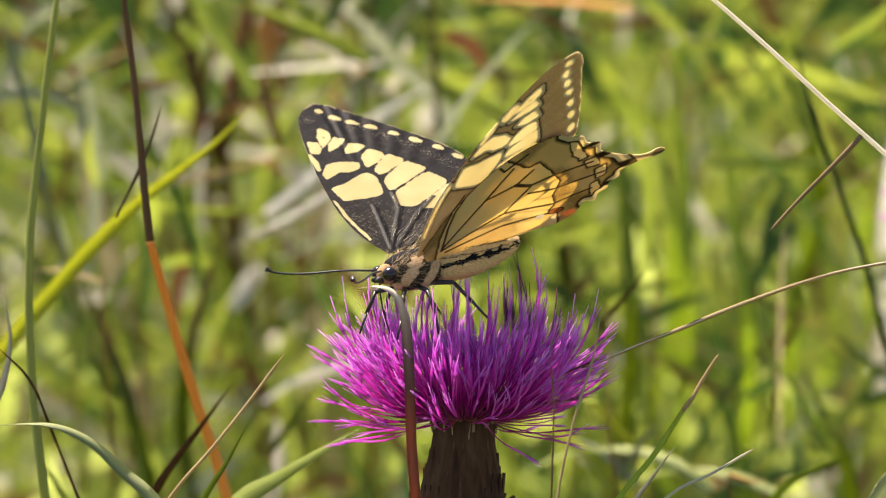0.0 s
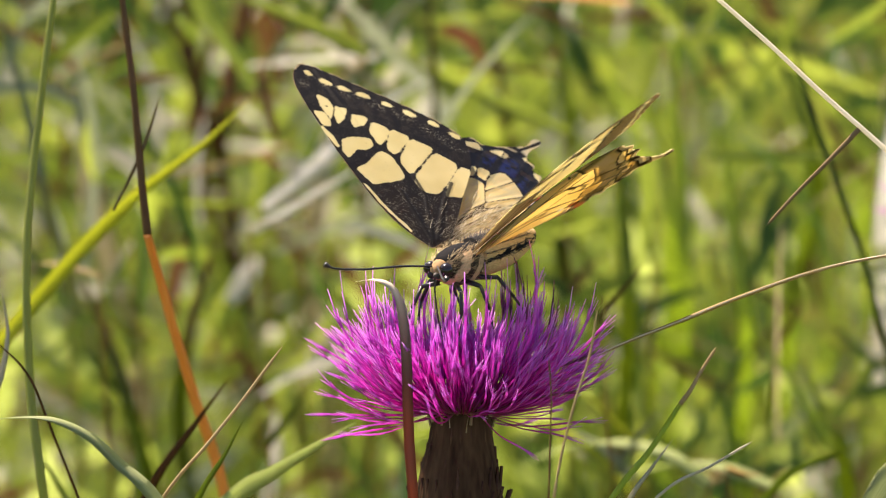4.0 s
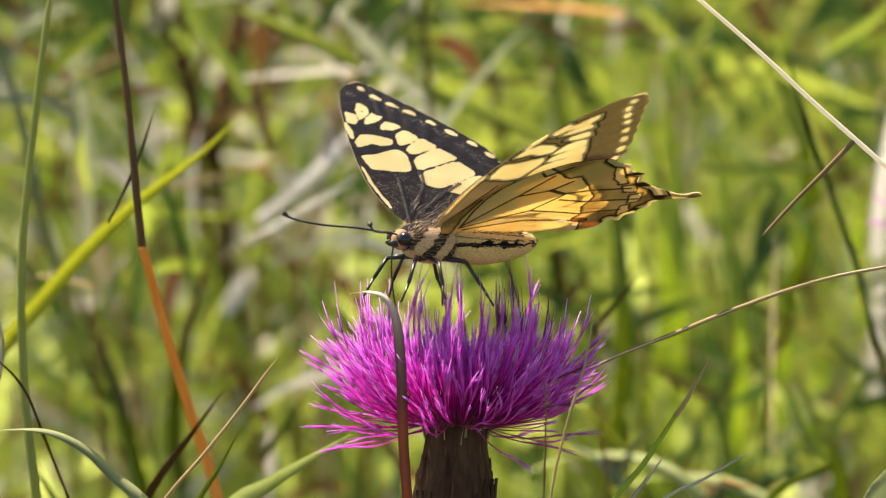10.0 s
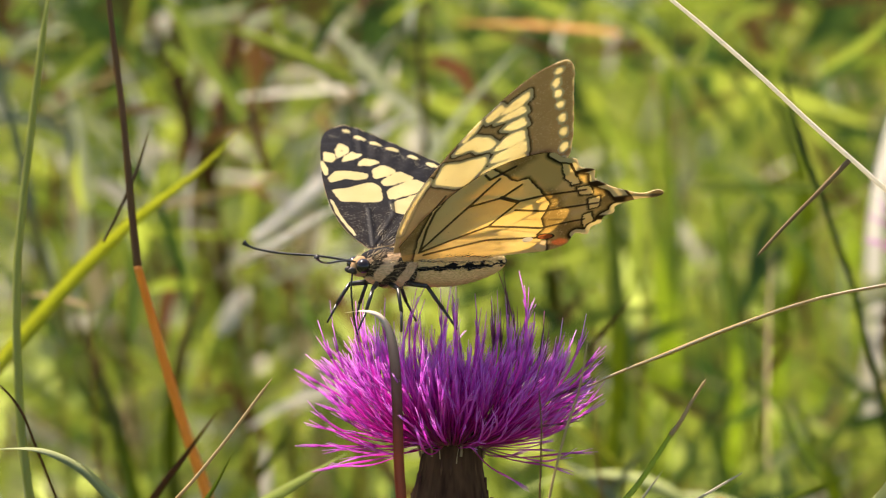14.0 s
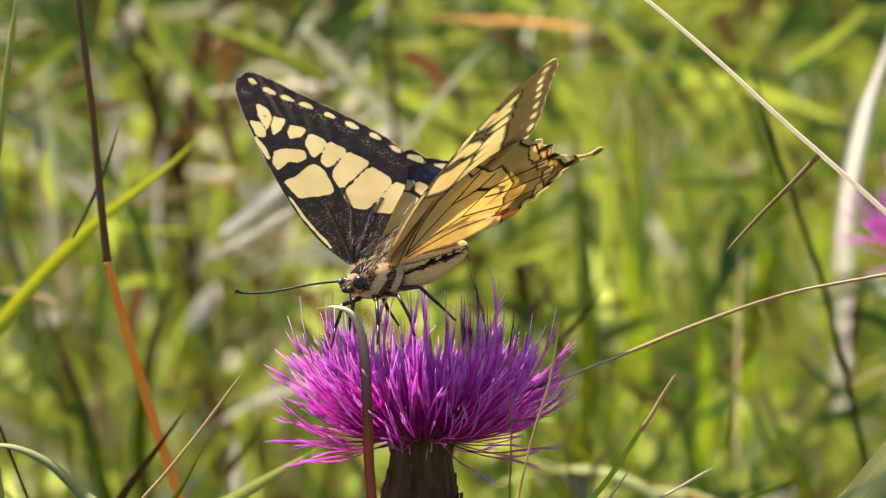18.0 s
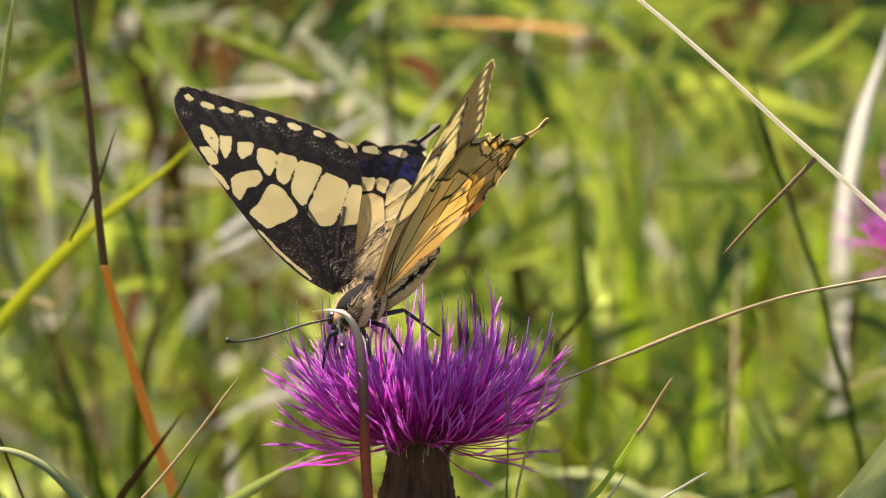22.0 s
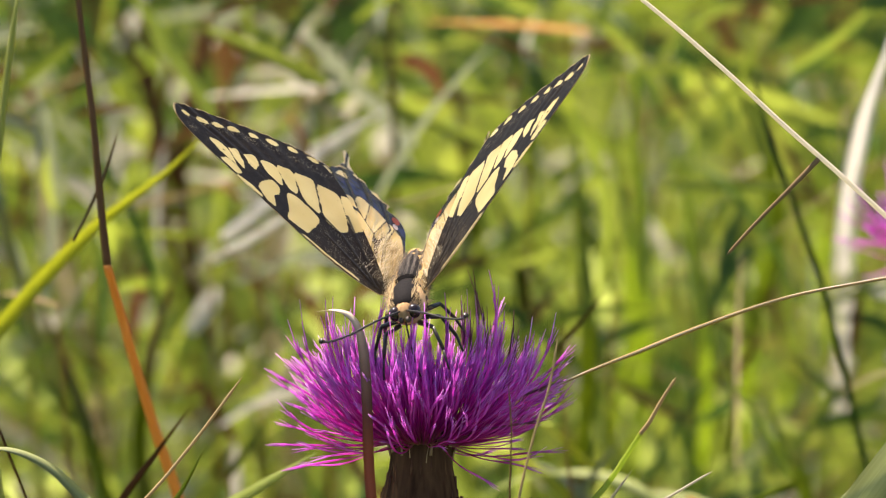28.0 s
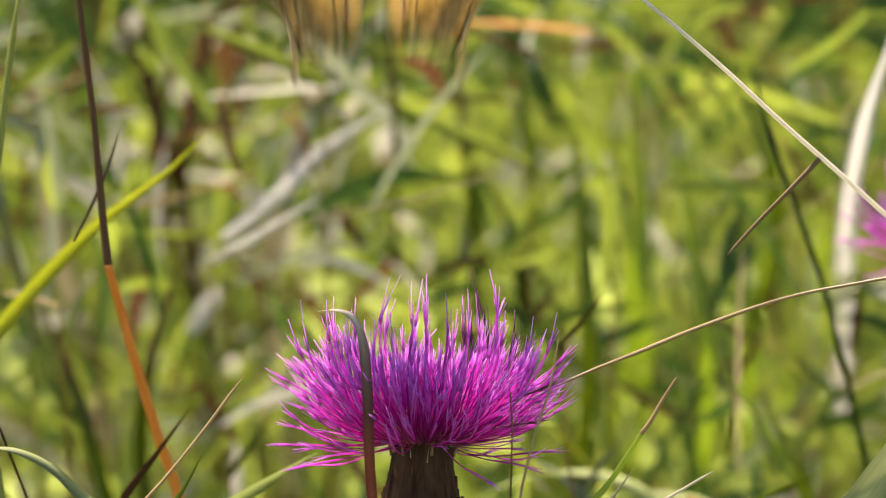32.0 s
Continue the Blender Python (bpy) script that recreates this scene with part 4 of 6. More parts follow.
WITHER = plain_material("withered dark floret", (0.1, 0.02, 0.06), (0.3, 0.06, 0.16), 900, 0.6, 0.3)
BRACT = plain_material("olive-brown bract", (0.04, 0.019, 0.011), (0.17, 0.092, 0.045), 900, 0.85, 0.05, 0.4, 0.05, stretch=(1, 1, 0.12))
BRACT_EDGE = plain_material("purplish bract tip", (0.045, 0.02, 0.016), (0.14, 0.07, 0.045), 900, 0.85, 0.1, 0.3, 0.05)
BRISTLE = plain_material("pale dry bristle", (0.3, 0.19, 0.1), (0.6, 0.45, 0.28), 900, 0.7, 0.35)
STEM = plain_material("downy green thistle stem", (0.06, 0.09, 0.03), (0.14, 0.18, 0.07), 700, 0.7, 0.0, 0.5, stretch=(1, 1, 0.1))


def floret_mesh(bend, length, rng):
    """One floret: a fine tube that sways, widens into a throat and splits into narrow lobes, with a style that stands out."""
    bm = bmesh.new()
    uv = bm.loops.layers.uv.verify()
    wob, ph, side = rng.uniform(0.01, 0.05) * length, rng.uniform(0, 6), rng.uniform(-0.14, 0.14) * length
    n = 11

    def at(t):
        return Vector((bend * length * t ** 1.9 + wob * math.sin(t * 6 + ph) * t, side * t * t + wob * math.cos(t * 5 + ph) * t, length * t * (1 - 0.34 * abs(bend) * t)))
    body = [at(t / (n - 1)) for t in range(n)]
    thick = rng.uniform(0.85, 1.2)
    ring_tube(bm, body, lambda t: thick * (0.0001 + 0.00007 * math.exp(-((t - 0.68) / 0.16) ** 2)) * (1 - 0.6 * max(0, (t - 0.8) / 0.2)), 5)
    p, d = body[n - 3], (body[n - 2] - body[n - 4]).normalized()
    e1 = d.cross(Vector((0.3, 0.9, 0.1))).normalized()
    e2 = d.cross(e1)
    for k in range(3):
        a = k * math.tau / 3 + ph
        o = e1 * math.cos(a) + e2 * math.sin(a)
        path = [p + o * 0.00008, p + d * length * 0.05 + o * 0.0002, p + d * length * rng.uniform(0.09, 0.2) + o * rng.uniform(0.0001, 0.0006)]
        ring_tube(bm, path, lambda t: 0.00011 * (1.05 - 0.7 * t), 3)
    for f in bm.faces:
        for lp in f.loops:
            lp[uv].uv = (0.5, min(1, lp.vert.co.length / length))
    me = bpy.data.meshes.new("floret")
    bm.to_mesh(me)
    bm.free()
    me.materials.append(PETAL)
    for q in me.polygons:
        q.use_smooth = True
    return me


def aim(base, direction, roll):
    """The pose of a floret or bract at base, whose length points along direction and whose bend leans outwards."""
    z = Vector(direction).normalized()
    x = Vector(roll) + Vector((0, 0, 0.001))
    x = (x - z * x.dot(z)).normalized()
    y = z.cross(x)
    m = Matrix((x, y, z)).transposed().to_4x4()
    return Matrix.Translation(base) @ m


def thistle(place, label, seed, count=300, extra=420, size=1.0, tilt=12.0):
    rng = random.Random(seed)
    root = tagged(new("thistle"), label, "thistle")
    root.location = (place[0], place[1], 0)
    neck = Vector((0, 0, 0))
    head = Matrix.Translation((0, 0, place[2])) @ pose(0, 0, 0, -tilt, 2, 0)   # the head leans back a little
    # stem, bowl and bracts
    bm = bmesh.new()
    ring_tube(bm, spline([(0.012, -0.03, -0.01), (0.006, -0.022, place[2] * 0.4), (0.002, -0.012, place[2] * 0.8), head @ Vector((0, 0, -0.023 * size))], 6), lambda t: 0.0022 - 0.0006 * t, 8)
    part("stem", bm, STEM, root)
    bm = bmesh.new()
    prof = [(-0.024, 0.0016), (-0.0225, 0.0046), (-0.019, 0.0066), (-0.014, 0.0068), (-0.008, 0.0057), (-0.003, 0.0046), (0.0, 0.0044), (0.0012, 0.0034)]
    rings = [[bm.verts.new(neck + Vector((math.cos(k * math.tau / 24) * r * size, math.sin(k * math.tau / 24) * r * size, z * size))) for k in range(24)] for z, r in prof]
    for r0, r1 in zip(rings, rings[1:]):
        for k in range(24):
            bm.faces.new((r0[k], r0[(k + 1) % 24], r1[(k + 1) % 24], r1[k]))
    bm.faces.new(rings[0][::-1])
    bm.faces.new(rings[-1])
    part("bowl", bm, BRACT, root).matrix_basis = head
    bract_meshes = []
    for ln in (0.0085, 0.0105, 0.0125):
        bm = bmesh.new()
        n = 6
        rows = []
        for i in range(n):
            t = i / (n - 1)
            w = 0.00085 * (1 - t) ** 0.75 + 0.00006
            z = ln * t
            out = 0.00025 * t * t + 0.0001
            rows.append([bm.verts.new(v) for v in ((out - 0.0002, -w, z), (out + 0.0001, 0, z), (out - 0.0002, w, z), (out - 0.0004, 0, z))])
        for i, (r0, r1) in enumerate(zip(rows, rows[1:])):
            for k in range(4):
                f = bm.faces.new((r0[k], r0[(k + 1) % 4], r1[(k + 1) % 4], r1[k]))
                f.material_index = 1 if i >= 3 else 0
        me = bpy.data.meshes.new("bract")
        bm.to_mesh(me)
        bm.free()
        me.materials.append(BRACT)
        me.materials.append(BRACT_EDGE)
        for q in me.polygons:
            q.use_smooth = True
        bract_meshes.append(me)
    for row in range(6):
        z0 = -0.0225 + row * 0.0029
        r0 = np.interp(z0, [a for a, b in prof[:7]], [b for a, b in prof[:7]])
        r1 = np.interp(z0 + 0.008, [a for a, b in prof[:7]], [b for a, b in prof[:7]])
        for k in range(22):
            a = (k + 0.5 * (row % 2) + rng.uniform(-0.25, 0.25)) * math.tau / 22
            o = Vector((math.cos(a), math.sin(a), 0))
            b = new("bract", bract_meshes[rng.randrange(3)])
            b.parent = root
            b.matrix_basis = head @ aim(neck + (o * (r0 - 0.0005) + Vector((0, 0, z0))) * size, o * (r1 - r0) + Vector((0, 0, 0.008)), o) @ Matrix.Scale(size, 4)
    # pale bristles that stand up round the rim
    needle = bmesh.new()
    ring_tube(needle, [Vector((0, 0, 0)), Vector((0.0001, 0, 0.0018)), Vector((0.0005, 0.0001, 0.0036)), Vector((0.0012, 0.0001, 0.0052))], lambda t: 0.00016 * (1.05 - t), 4)
    bristle = bpy.data.meshes.new("bristle")
    needle.to_mesh(bristle)
    needle.free()
    bristle.materials.append(BRISTLE)
    for k in range(30):
        a = (k + rng.uniform(-0.45, 0.45)) * math.tau / 30
        o = Vector((math.cos(a), math.sin(a), 0))
        b = new("bristle", bristle)
        b.parent = root
        b.matrix_basis = head @ aim((o * 0.0046 + Vector((0, 0, rng.uniform(-0.0022, 0.0004)))) * size, o * rng.uniform(-0.2, 0.8) + Vector((0, 0, 1)), o) @ Matrix.Scale(size * rng.uniform(0.6, 1.4), 4)
    # florets
    kinds = [floret_mesh(b, l, rng) for b in (-0.85, -0.6, -0.36, -0.12, 0.1) for l in (0.0172, 0.0192, 0.0212)]
    heap_v, heap_f, heap_uv = [], [], []

    def stance(i, total):
        u = (i + 0.5) / total
        phi = min(radians(92) * u ** 0.6 + rng.gauss(0, 0.09), 1.66)
        a = i * 2.39996 + rng.uniform(-0.25, 0.25)
        o = Vector((math.cos(a), math.sin(a), 0))
        base = neck + o * 0.0046 * size * min(1, u ** 0.5 + 0.06) + Vector((0, 0, 0.0005))
        scale = rng.uniform(0.78, 1.0) * (0.73 + 0.43 * math.exp(-((phi - 1.2) / 0.34) ** 2)) * size
        bend = rng.choice((1, 2, 2, 2, 3)) if phi > 0.9 else rng.choice((2, 3, 3, 4))
        if rng.random() < 0.17:
            phi += rng.uniform(-0.25, 0.05)
            scale *= rng.uniform(1.05, 1.22) if phi > 0.6 else rng.uniform(1.0, 1.08)
            bend = rng.choice((0, 1, 2, 3))
        if rng.random() < (0.06 if o.x < -0.3 else 0.015):
            phi, scale, bend = rng.uniform(1.7, 2.05), 0.95 * size, rng.choice((1, 2, 3))
        d = Vector((0, 0, math.cos(phi))) + o * math.sin(phi)
        face = o * math.cos(phi) - Vector((0, 0, math.sin(phi)))
        if rng.random() < 0.2:
            face += Vector((rng.uniform(-1, 1), rng.uniform(-1, 1), 0))
        return head @ aim(base, d, face) @ Matrix.Scale(scale, 4), bend * 3 + rng.randrange(3)
    total = count + extra
    chosen = set(rng.sample(range(total), count))
    for i in range(total):
        m, k = stance(i, total)
        if i in chosen:
            f = new("floret", kinds[k])
            f.parent = root
            f.matrix_basis = m
        else:
            base = len(heap_v)
            me = kinds[k]
            heap_v += [tuple(m @ v.co) for v in me.vertices]
            heap_f += [tuple(base + q for q in p.vertices) for p in me.polygons]
            for l in me.uv_layers[0].data:
                heap_uv += [l.uv[0], l.uv[1]]
    # withered dark florets that stand out on one side
    old = [m.copy() for m in kinds[:6]]
    for m in old:
        m.materials[0] = WITHER
    for k in range(14):
        a, phi = rng.uniform(-0.9, 1.1), rng.uniform(0.75, 1.25)
        o = Vector((math.cos(a), math.sin(a), 0))
        f = new("floret", old[rng.randrange(6)])
        f.parent = root
        f.matrix_basis = head @ aim(neck + o * 0.004 * size, Vector((0, 0, math.cos(phi))) + o * math.sin(phi), o if k % 3 else Vector((o.y, -o.x, 0))) @ Matrix.Scale(rng.uniform(0.95, 1.2) * size, 4)
    if heap_v:
        me = bpy.data.meshes.new("floret_tuft")
        me.from_pydata(heap_v, [], heap_f)
        me.uv_layers.new().data.foreach_set("uv", heap_uv)
        me.materials.append(PETAL)
        me.polygons.foreach_set("use_smooth", [True] * len(heap_f))
        ob = tagged(new("floret_tuft", me), kind="stuff")
        ob.parent = root
    return root


thistle((0.0031, 0.0, 0.4540), "purple thistle in full bloom on a dark scaly bowl", 11)
thistle((0.0903, 0.1646, 0.4374), "smaller purple thistle further off in the grass", 12, 150, 100, 0.8)


# ---------------------------------------------------------------- butterfly
HINGE = (3.41, 3.46, 0.89)
MM = 0.001
TIP, CORNER = (-13.3, 39.1), (-25.4, 15.95)             # plan of the forewing
TIP_SET, CORNER_SET, LIFT = (-12.92, 38.75), (-23.84, 15.14), 1.68   # the same corners as the wing is held
FORE = [(0.3, 0), (1.7, 5), (1.6, 11), (0.5, 16), (-1.0, 21), (-3.5, 27.5), (-5.8, 32.6), (-8.2, 36.6), (-10.8, 38.7), (-12.8, 39.3), (-14.6, 38), (-17.2, 33.3), (-19.5, 29.2), (-21.6, 25.3),
        (-23.3, 21.9), (-24.6, 18.6), (-24.8, 16.2), (-23.4, 13.4), (-20, 10), (-14, 6.3), (-8.5, 2.8), (-3.9, 0.4)]
HIND = [(0, 1.5), (-3, 8), (-9, 14.4), (-16, 18.0), (-20, 18.4), (-21.8, 17.4), (-24.2, 17.0), (-25.4, 15.5), (-28, 14.9), (-28.7, 13.2), (-30.2, 12.4), (-32.4, 11.4), (-34.6, 10.8), (-37.6, 10.3), (-40.2, 10.9), (-41.3, 10.2),
        (-40.4, 9.6), (-37.6, 9.3), (-35.6, 8.6), (-34.2, 7.5), (-34.5, 6.4), (-33.0, 5.4), (-33.2, 4.1), (-32.0, 3.2), (-31.9, 1.7), (-29.8, 1.9), (-29.2, -0.2), (-26.5, -1.6), (-22, -2.0), (-13, -2.7), (-3, -2.4)]
TIP_CELLS = [
    [(-9.1, 32.8), (-10.0, 31.3), (-9.3, 29.3), (-6.3, 27.3), (-6.7, 28.9), (-7.3, 30.6)],
    [(-5.1, 30.1), (-6.6, 29.2), (-6.1, 27.3), (-4.9, 26.0), (-3.7, 26.9)],
    [(-9.7, 29.6), (-11.2, 28.2), (-8.7, 26.6), (-6.3, 25.9), (-7.5, 27.7)],
    [(-11.0, 27.1), (-12.8, 25.3), (-10.9, 24.2), (-8.5, 24.4), (-9.0, 25.6)],
]
OUTER_CELLS = [
    [(-12.5, 24.3), (-14.1, 22.1), (-11.4, 20.4), (-9.3, 19.9), (-10.1, 22.6)],
    [(-14.3, 21.8), (-15.9, 19.2), (-10.8, 17.4), (-9.8, 17.4), (-10.1, 19.0)],
    [(-15.7, 19.0), (-17.5, 15.8), (-15.0, 14.9), (-8.8, 12.9), (-9.6, 15.9)],
    [(-17.0, 15.1), (-18.4, 11.4), (-14.5, 9.6), (-9.9, 8.0), (-8.0, 9.2), (-8.4, 11.9)],
    [(-18.5, 10.9), (-19.6, 9.6), (-13.3, 5.9), (-11.7, 6.7), (-10.8, 7.2), (-13.4, 8.8)],
]
INNER_CELLS = [
    [(-4.1, 23.2), (-6.8, 22.7), (-8.8, 21.5), (-8.2, 20.3), (-6.1, 19.9), (-4.8, 20.7), (-1.8, 19.7), (-2.2, 21.3)],
    [(-8.3, 18.7), (-9.0, 17.0), (-7.5, 12.9), (-5.4, 12.9), (-1.1, 13.8), (-1.0, 15.6), (-1.0, 17.5), (-3.7, 17.5), (-6.1, 18.2)],
    [(1.1, 4), (1.25, 10), (0.5, 14.5), (0.3, 14.3), (0.9, 10), (0.75, 4)],
    [(-3.4, 27.0), (-3.3, 24.7), (-2.4, 22.2), (-1.9, 22.2), (-2.4, 24.5)],
]
FORE_CELLS = TIP_CELLS + OUTER_CELLS + INNER_CELLS
FORE_SPOTS = [(-12.3, 37.1), (-13.3, 34.4), (-14.9, 32.0), (-16.8, 29.5), (-18.8, 26.4), (-20.7, 23.4), (-22.7, 20.0), (-23.9, 16.6)]
HIND_CELLS = [
    [(-3, 2.4), (-6, 7.4), (-11, 10.2), (-18.2, 8.9), (-20.0, 8.2), (-20.8, 6.6), (-19.0, 4.9), (-17.4, 3.6), (-12, 2.9)],
    [(-5, 8.6), (-12, 14.2), (-18.6, 13.6), (-21.4, 10.7), (-23.0, 9.7), (-21.1, 8.5), (-18.6, 9.6), (-11, 10.8)],
    [(-23.5, 9.5), (-24.5, 8.1), (-21.8, 7.0), (-21.4, 8.2)],
    [(-24.4, 7.5), (-26.7, 7.0), (-26.8, 5.4), (-25.4, 2.0), (-22.9, 0.9), (-16.0, 2.6), (-17.2, 3.2), (-21.4, 6.4)],
    [(-16, 2.1), (-22.9, 0.6), (-25.0, 1.2), (-23, -1.2), (-16, -2.2), (-6, -2.2), (-4, 1.5)],
]
UNDER_CELLS = [[(-3, 3), (-3.6, 9), (-5.6, 12.6), (-9.4, 15.8), (-12.3, 14.5), (-14.3, 13.2), (-15.7, 12.7), (-17.4, 13.2), (-19.0, 11.8), (-20.5, 10.4), (-22.6, 8.3), (-22.4, 5.3), (-23.6, 3.2), (-23, 1.7), (-25, 0.8), (-26, -1.5), (-14, -2.6), (-4, -2)]]
UNDER_SPOTS = [[(-22.2, 16.4), (-23.5, 15.6), (-26.6, 12.3), (-25.4, 12.2), (-23.7, 13.4)], [(-26.4, 11.4), (-28.3, 11.8), (-29.3, 10.3), (-27.5, 10.0)],
               [(-29.2, 9.1), (-30.8, 9.5), (-31.2, 7.5), (-30.2, 7.1)], [(-29.8, 5.7), (-30.7, 6.3), (-31.5, 4.4), (-31.6, 3.0), (-30.4, 3.7)]]
UNDER_VEINS = [[(-4, 0.2), (-3.5, 4.8), (-3.7, 8.1), (-5.5, 12.3), (-9.7, 16.2)], [(-4, 0.5), (-9.1, 8.6), (-12.6, 13.7)], [(-9.1, 8.6), (-14.3, 10.0)], [(-14.3, 10.0), (-16.8, 12.4)],
               [(-14.1, 10.15), (-17.4, 9.1)], [(-14.1, 9.95), (-17.4, 8.9)], [(-17.4, 9.1), (-21.6, 10.1), (-28, 11)], [(-17.6, 7.3), (-22.5, 6.8), (-31, 8.4)], [(-4, 0), (-14.2, 4.2), (-17.4, 8.8)], [(-14.2, 4.2), (-23.6, 3.2), (-30, 5)],
               [(-5, -0.6), (-15, 1.3), (-23.5, 1.2)], [(-14.5, 16), (-12.3, 14.5), (-11, 13.6), (-9.8, 14.6)]]
FORE_VEINS = [[(-1, 1), (-4.5, 11)], [(-1, 1), (-7.6, 8.6), (-9.0, 12.4)], [(-2, 1), (-9.6, 6.4), (-14, 8.9)]]
HIND_SPOTS = [(-24.2, 15.3), (-26.8, 13.4), (-30.4, 10.4), (-34.6, 7.0), (-32.4, 3.8)]
HIND_VEINS = [[(-4, 2), (-12, 3.2), (-17.3, 3.4), (-21.1, 6.6), (-20.6, 8.3), (-18.4, 9.2), (-11, 10.5), (-5, 6)], [(-18.4, 9.2), (-23.8, 15)], [(-20.6, 8.3), (-23.3, 9.6), (-29, 13.2)],
              [(-21.1, 6.6), (-24.5, 7.7), (-33, 11)], [(-19.6, 5.2), (-28, 4.9), (-34, 7.6)], [(-17.3, 3.4), (-26, 1.6), (-33, 3.6)], [(-5, 1), (-16, 1.4), (-24, 0.2), (-29, 0.8)]]

WING_PLANS = {
    False: (FORE, FORE_CELLS, FORE_SPOTS, FORE_VEINS, FORE[8:17], None, 0.27),
    True: (HIND, HIND_CELLS, HIND_SPOTS, HIND_VEINS, HIND[4:12] + HIND[18:26], (UNDER_CELLS, UNDER_SPOTS, UNDER_VEINS), 0.27),
}


def inside(p, poly):
    """How far p lies inside a polygon; negative outside."""
    best, odd = 1e9, False
    for (x0, y0), (x1, y1) in zip(poly, poly[1:] + poly[:1]):
        dx, dy = x1 - x0, y1 - y0
        t = max(0, min(1, ((p[0] - x0) * dx + (p[1] - y0) * dy) / (dx * dx + dy * dy + 1e-12)))
        best = min(best, math.hypot(p[0] - x0 - t * dx, p[1] - y0 - t * dy))
        if (y0 > p[1]) != (y1 > p[1]) and p[0] < x0 + (p[1] - y0) / (y1 - y0) * dx:
            odd = not odd
    return best if odd else -best


def line_distance(p, lines):
    best = 1e9
    for ln in lines:
        for (x0, y0), (x1, y1) in zip(ln, ln[1:]):
            dx, dy = x1 - x0, y1 - y0
            t = max(0, min(1, ((p[0] - x0) * dx + (p[1] - y0) * dy) / (dx * dx + dy * dy)))
            best = min(best, math.hypot(p[0] - x0 - t * dx, p[1] - y0 - t * dy))
    return best


def rounded(poly):
    """A polygon with its corners cut a little."""
    return [q for (x0, y0), (x1, y1) in zip(poly, poly[1:] + poly[:1]) for q in ((x0 * 0.86 + x1 * 0.14, y0 * 0.86 + y1 * 0.14), (x0 * 0.14 + x1 * 0.86, y0 * 0.14 + y1 * 0.86))]


@functools.lru_cache(maxsize=None)
def wing_plan(hind):
    """The points and triangles of a wing's plan, and the pattern as distances on its points; the same for both sides."""
    outline, sharp, spots, veins, margin, below, step = WING_PLANS[hind]
    cells = [rounded(c) for c in sharp]
    pts = [(v.x, v.y) for v in spline([(*p, 0) for p in outline + outline[:1]], 7)][:-1]
    n = len(pts)
    xs, ys = [p[0] for p in pts], [p[1] for p in pts]
    inner = []
    j = 0
    y = min(ys)
    while y < max(ys):
        x = min(xs) + (step / 2 if j % 2 else 0)
        while x < max(xs):
            if inside((x, y), pts) > step * 0.55:
                inner.append((x, y))
            x += step
        y += step * 0.87
        j += 1
    res = geometry.delaunay_2d_cdt([Vector(p) for p in pts + inner], [(i, (i + 1) % n) for i in range(n)], [], 1, 1e-5)
    flat, tris = [(v.x, v.y) for v in res[0]], res[2]
    edge = [tuple(p) for p in margin]
    cell, vein, spot, rim, out = [], [], [], [], []
    low_cell, low_vein, low_spot = [], [], []
    for p in flat:
        inner_cell = max(inside(p, c) - (0.15 if k < 4 and not hind else 0.0) for k, c in enumerate(cells))     # wider gaps at the wing tip
        if not hind:
            inner_cell = min(inner_cell, math.hypot(p[0] + 8.2, p[1] - 30.0) - 0.42)     # a black dot in the foremost cell
        cell.append(inner_cell)
        vein.append(line_distance(p, veins))
        best = -9.0
        for k, s in enumerate(spots):
            a = Vector(spots[min(k + 1, len(spots) - 1)]) - Vector(spots[max(k - 1, 0)])
            a.normalize()
            q = Vector(p) - Vector(s)
            u, v = q.dot(a), q.x * -a.y + q.y * a.x
            ru, rv = (1.0, 0.6) if not hind else (1.5, 0.75)
            if k == 0:
                ru, rv = rv * 1.2, rv
            best = max(best, (1 - math.hypot(u / ru, v / rv)) * rv)
        spot.append(best)
        if below:
            low_cell.append(max(inside(p, c) for c in below[0]))
            low_spot.append(max(inside(p, c) for c in below[1]))
            low_vein.append(line_distance(p, below[2]))
        else:
            low_cell.append(max(inside(p, c) for c in sharp))
        rim.append(line_distance(p, [edge]))
        out.append(math.hypot(*p))
    # pleats: the skin stands up along the row of edge spots and dips along the veins between them
    turn = sorted((math.atan2(y - 4.0, -x - 1.0), k) for k, (x, y) in enumerate(spots))
    pleat = [math.cos(math.tau * np.interp(math.atan2(p[1] - 4.0, -p[0] - 1.0), [a for a, _ in turn], [k for _, k in turn])) for p in flat]
    upper = {"pleat": pleat, "cell": cell, "through": low_spot or spot, "vein": vein, "spot": spot, "rim": rim, "out": out, "across": [p[1] * MM for p in flat]}
    return flat, tris, upper, {"cell": low_cell, "vein": low_vein, "spot": low_spot}


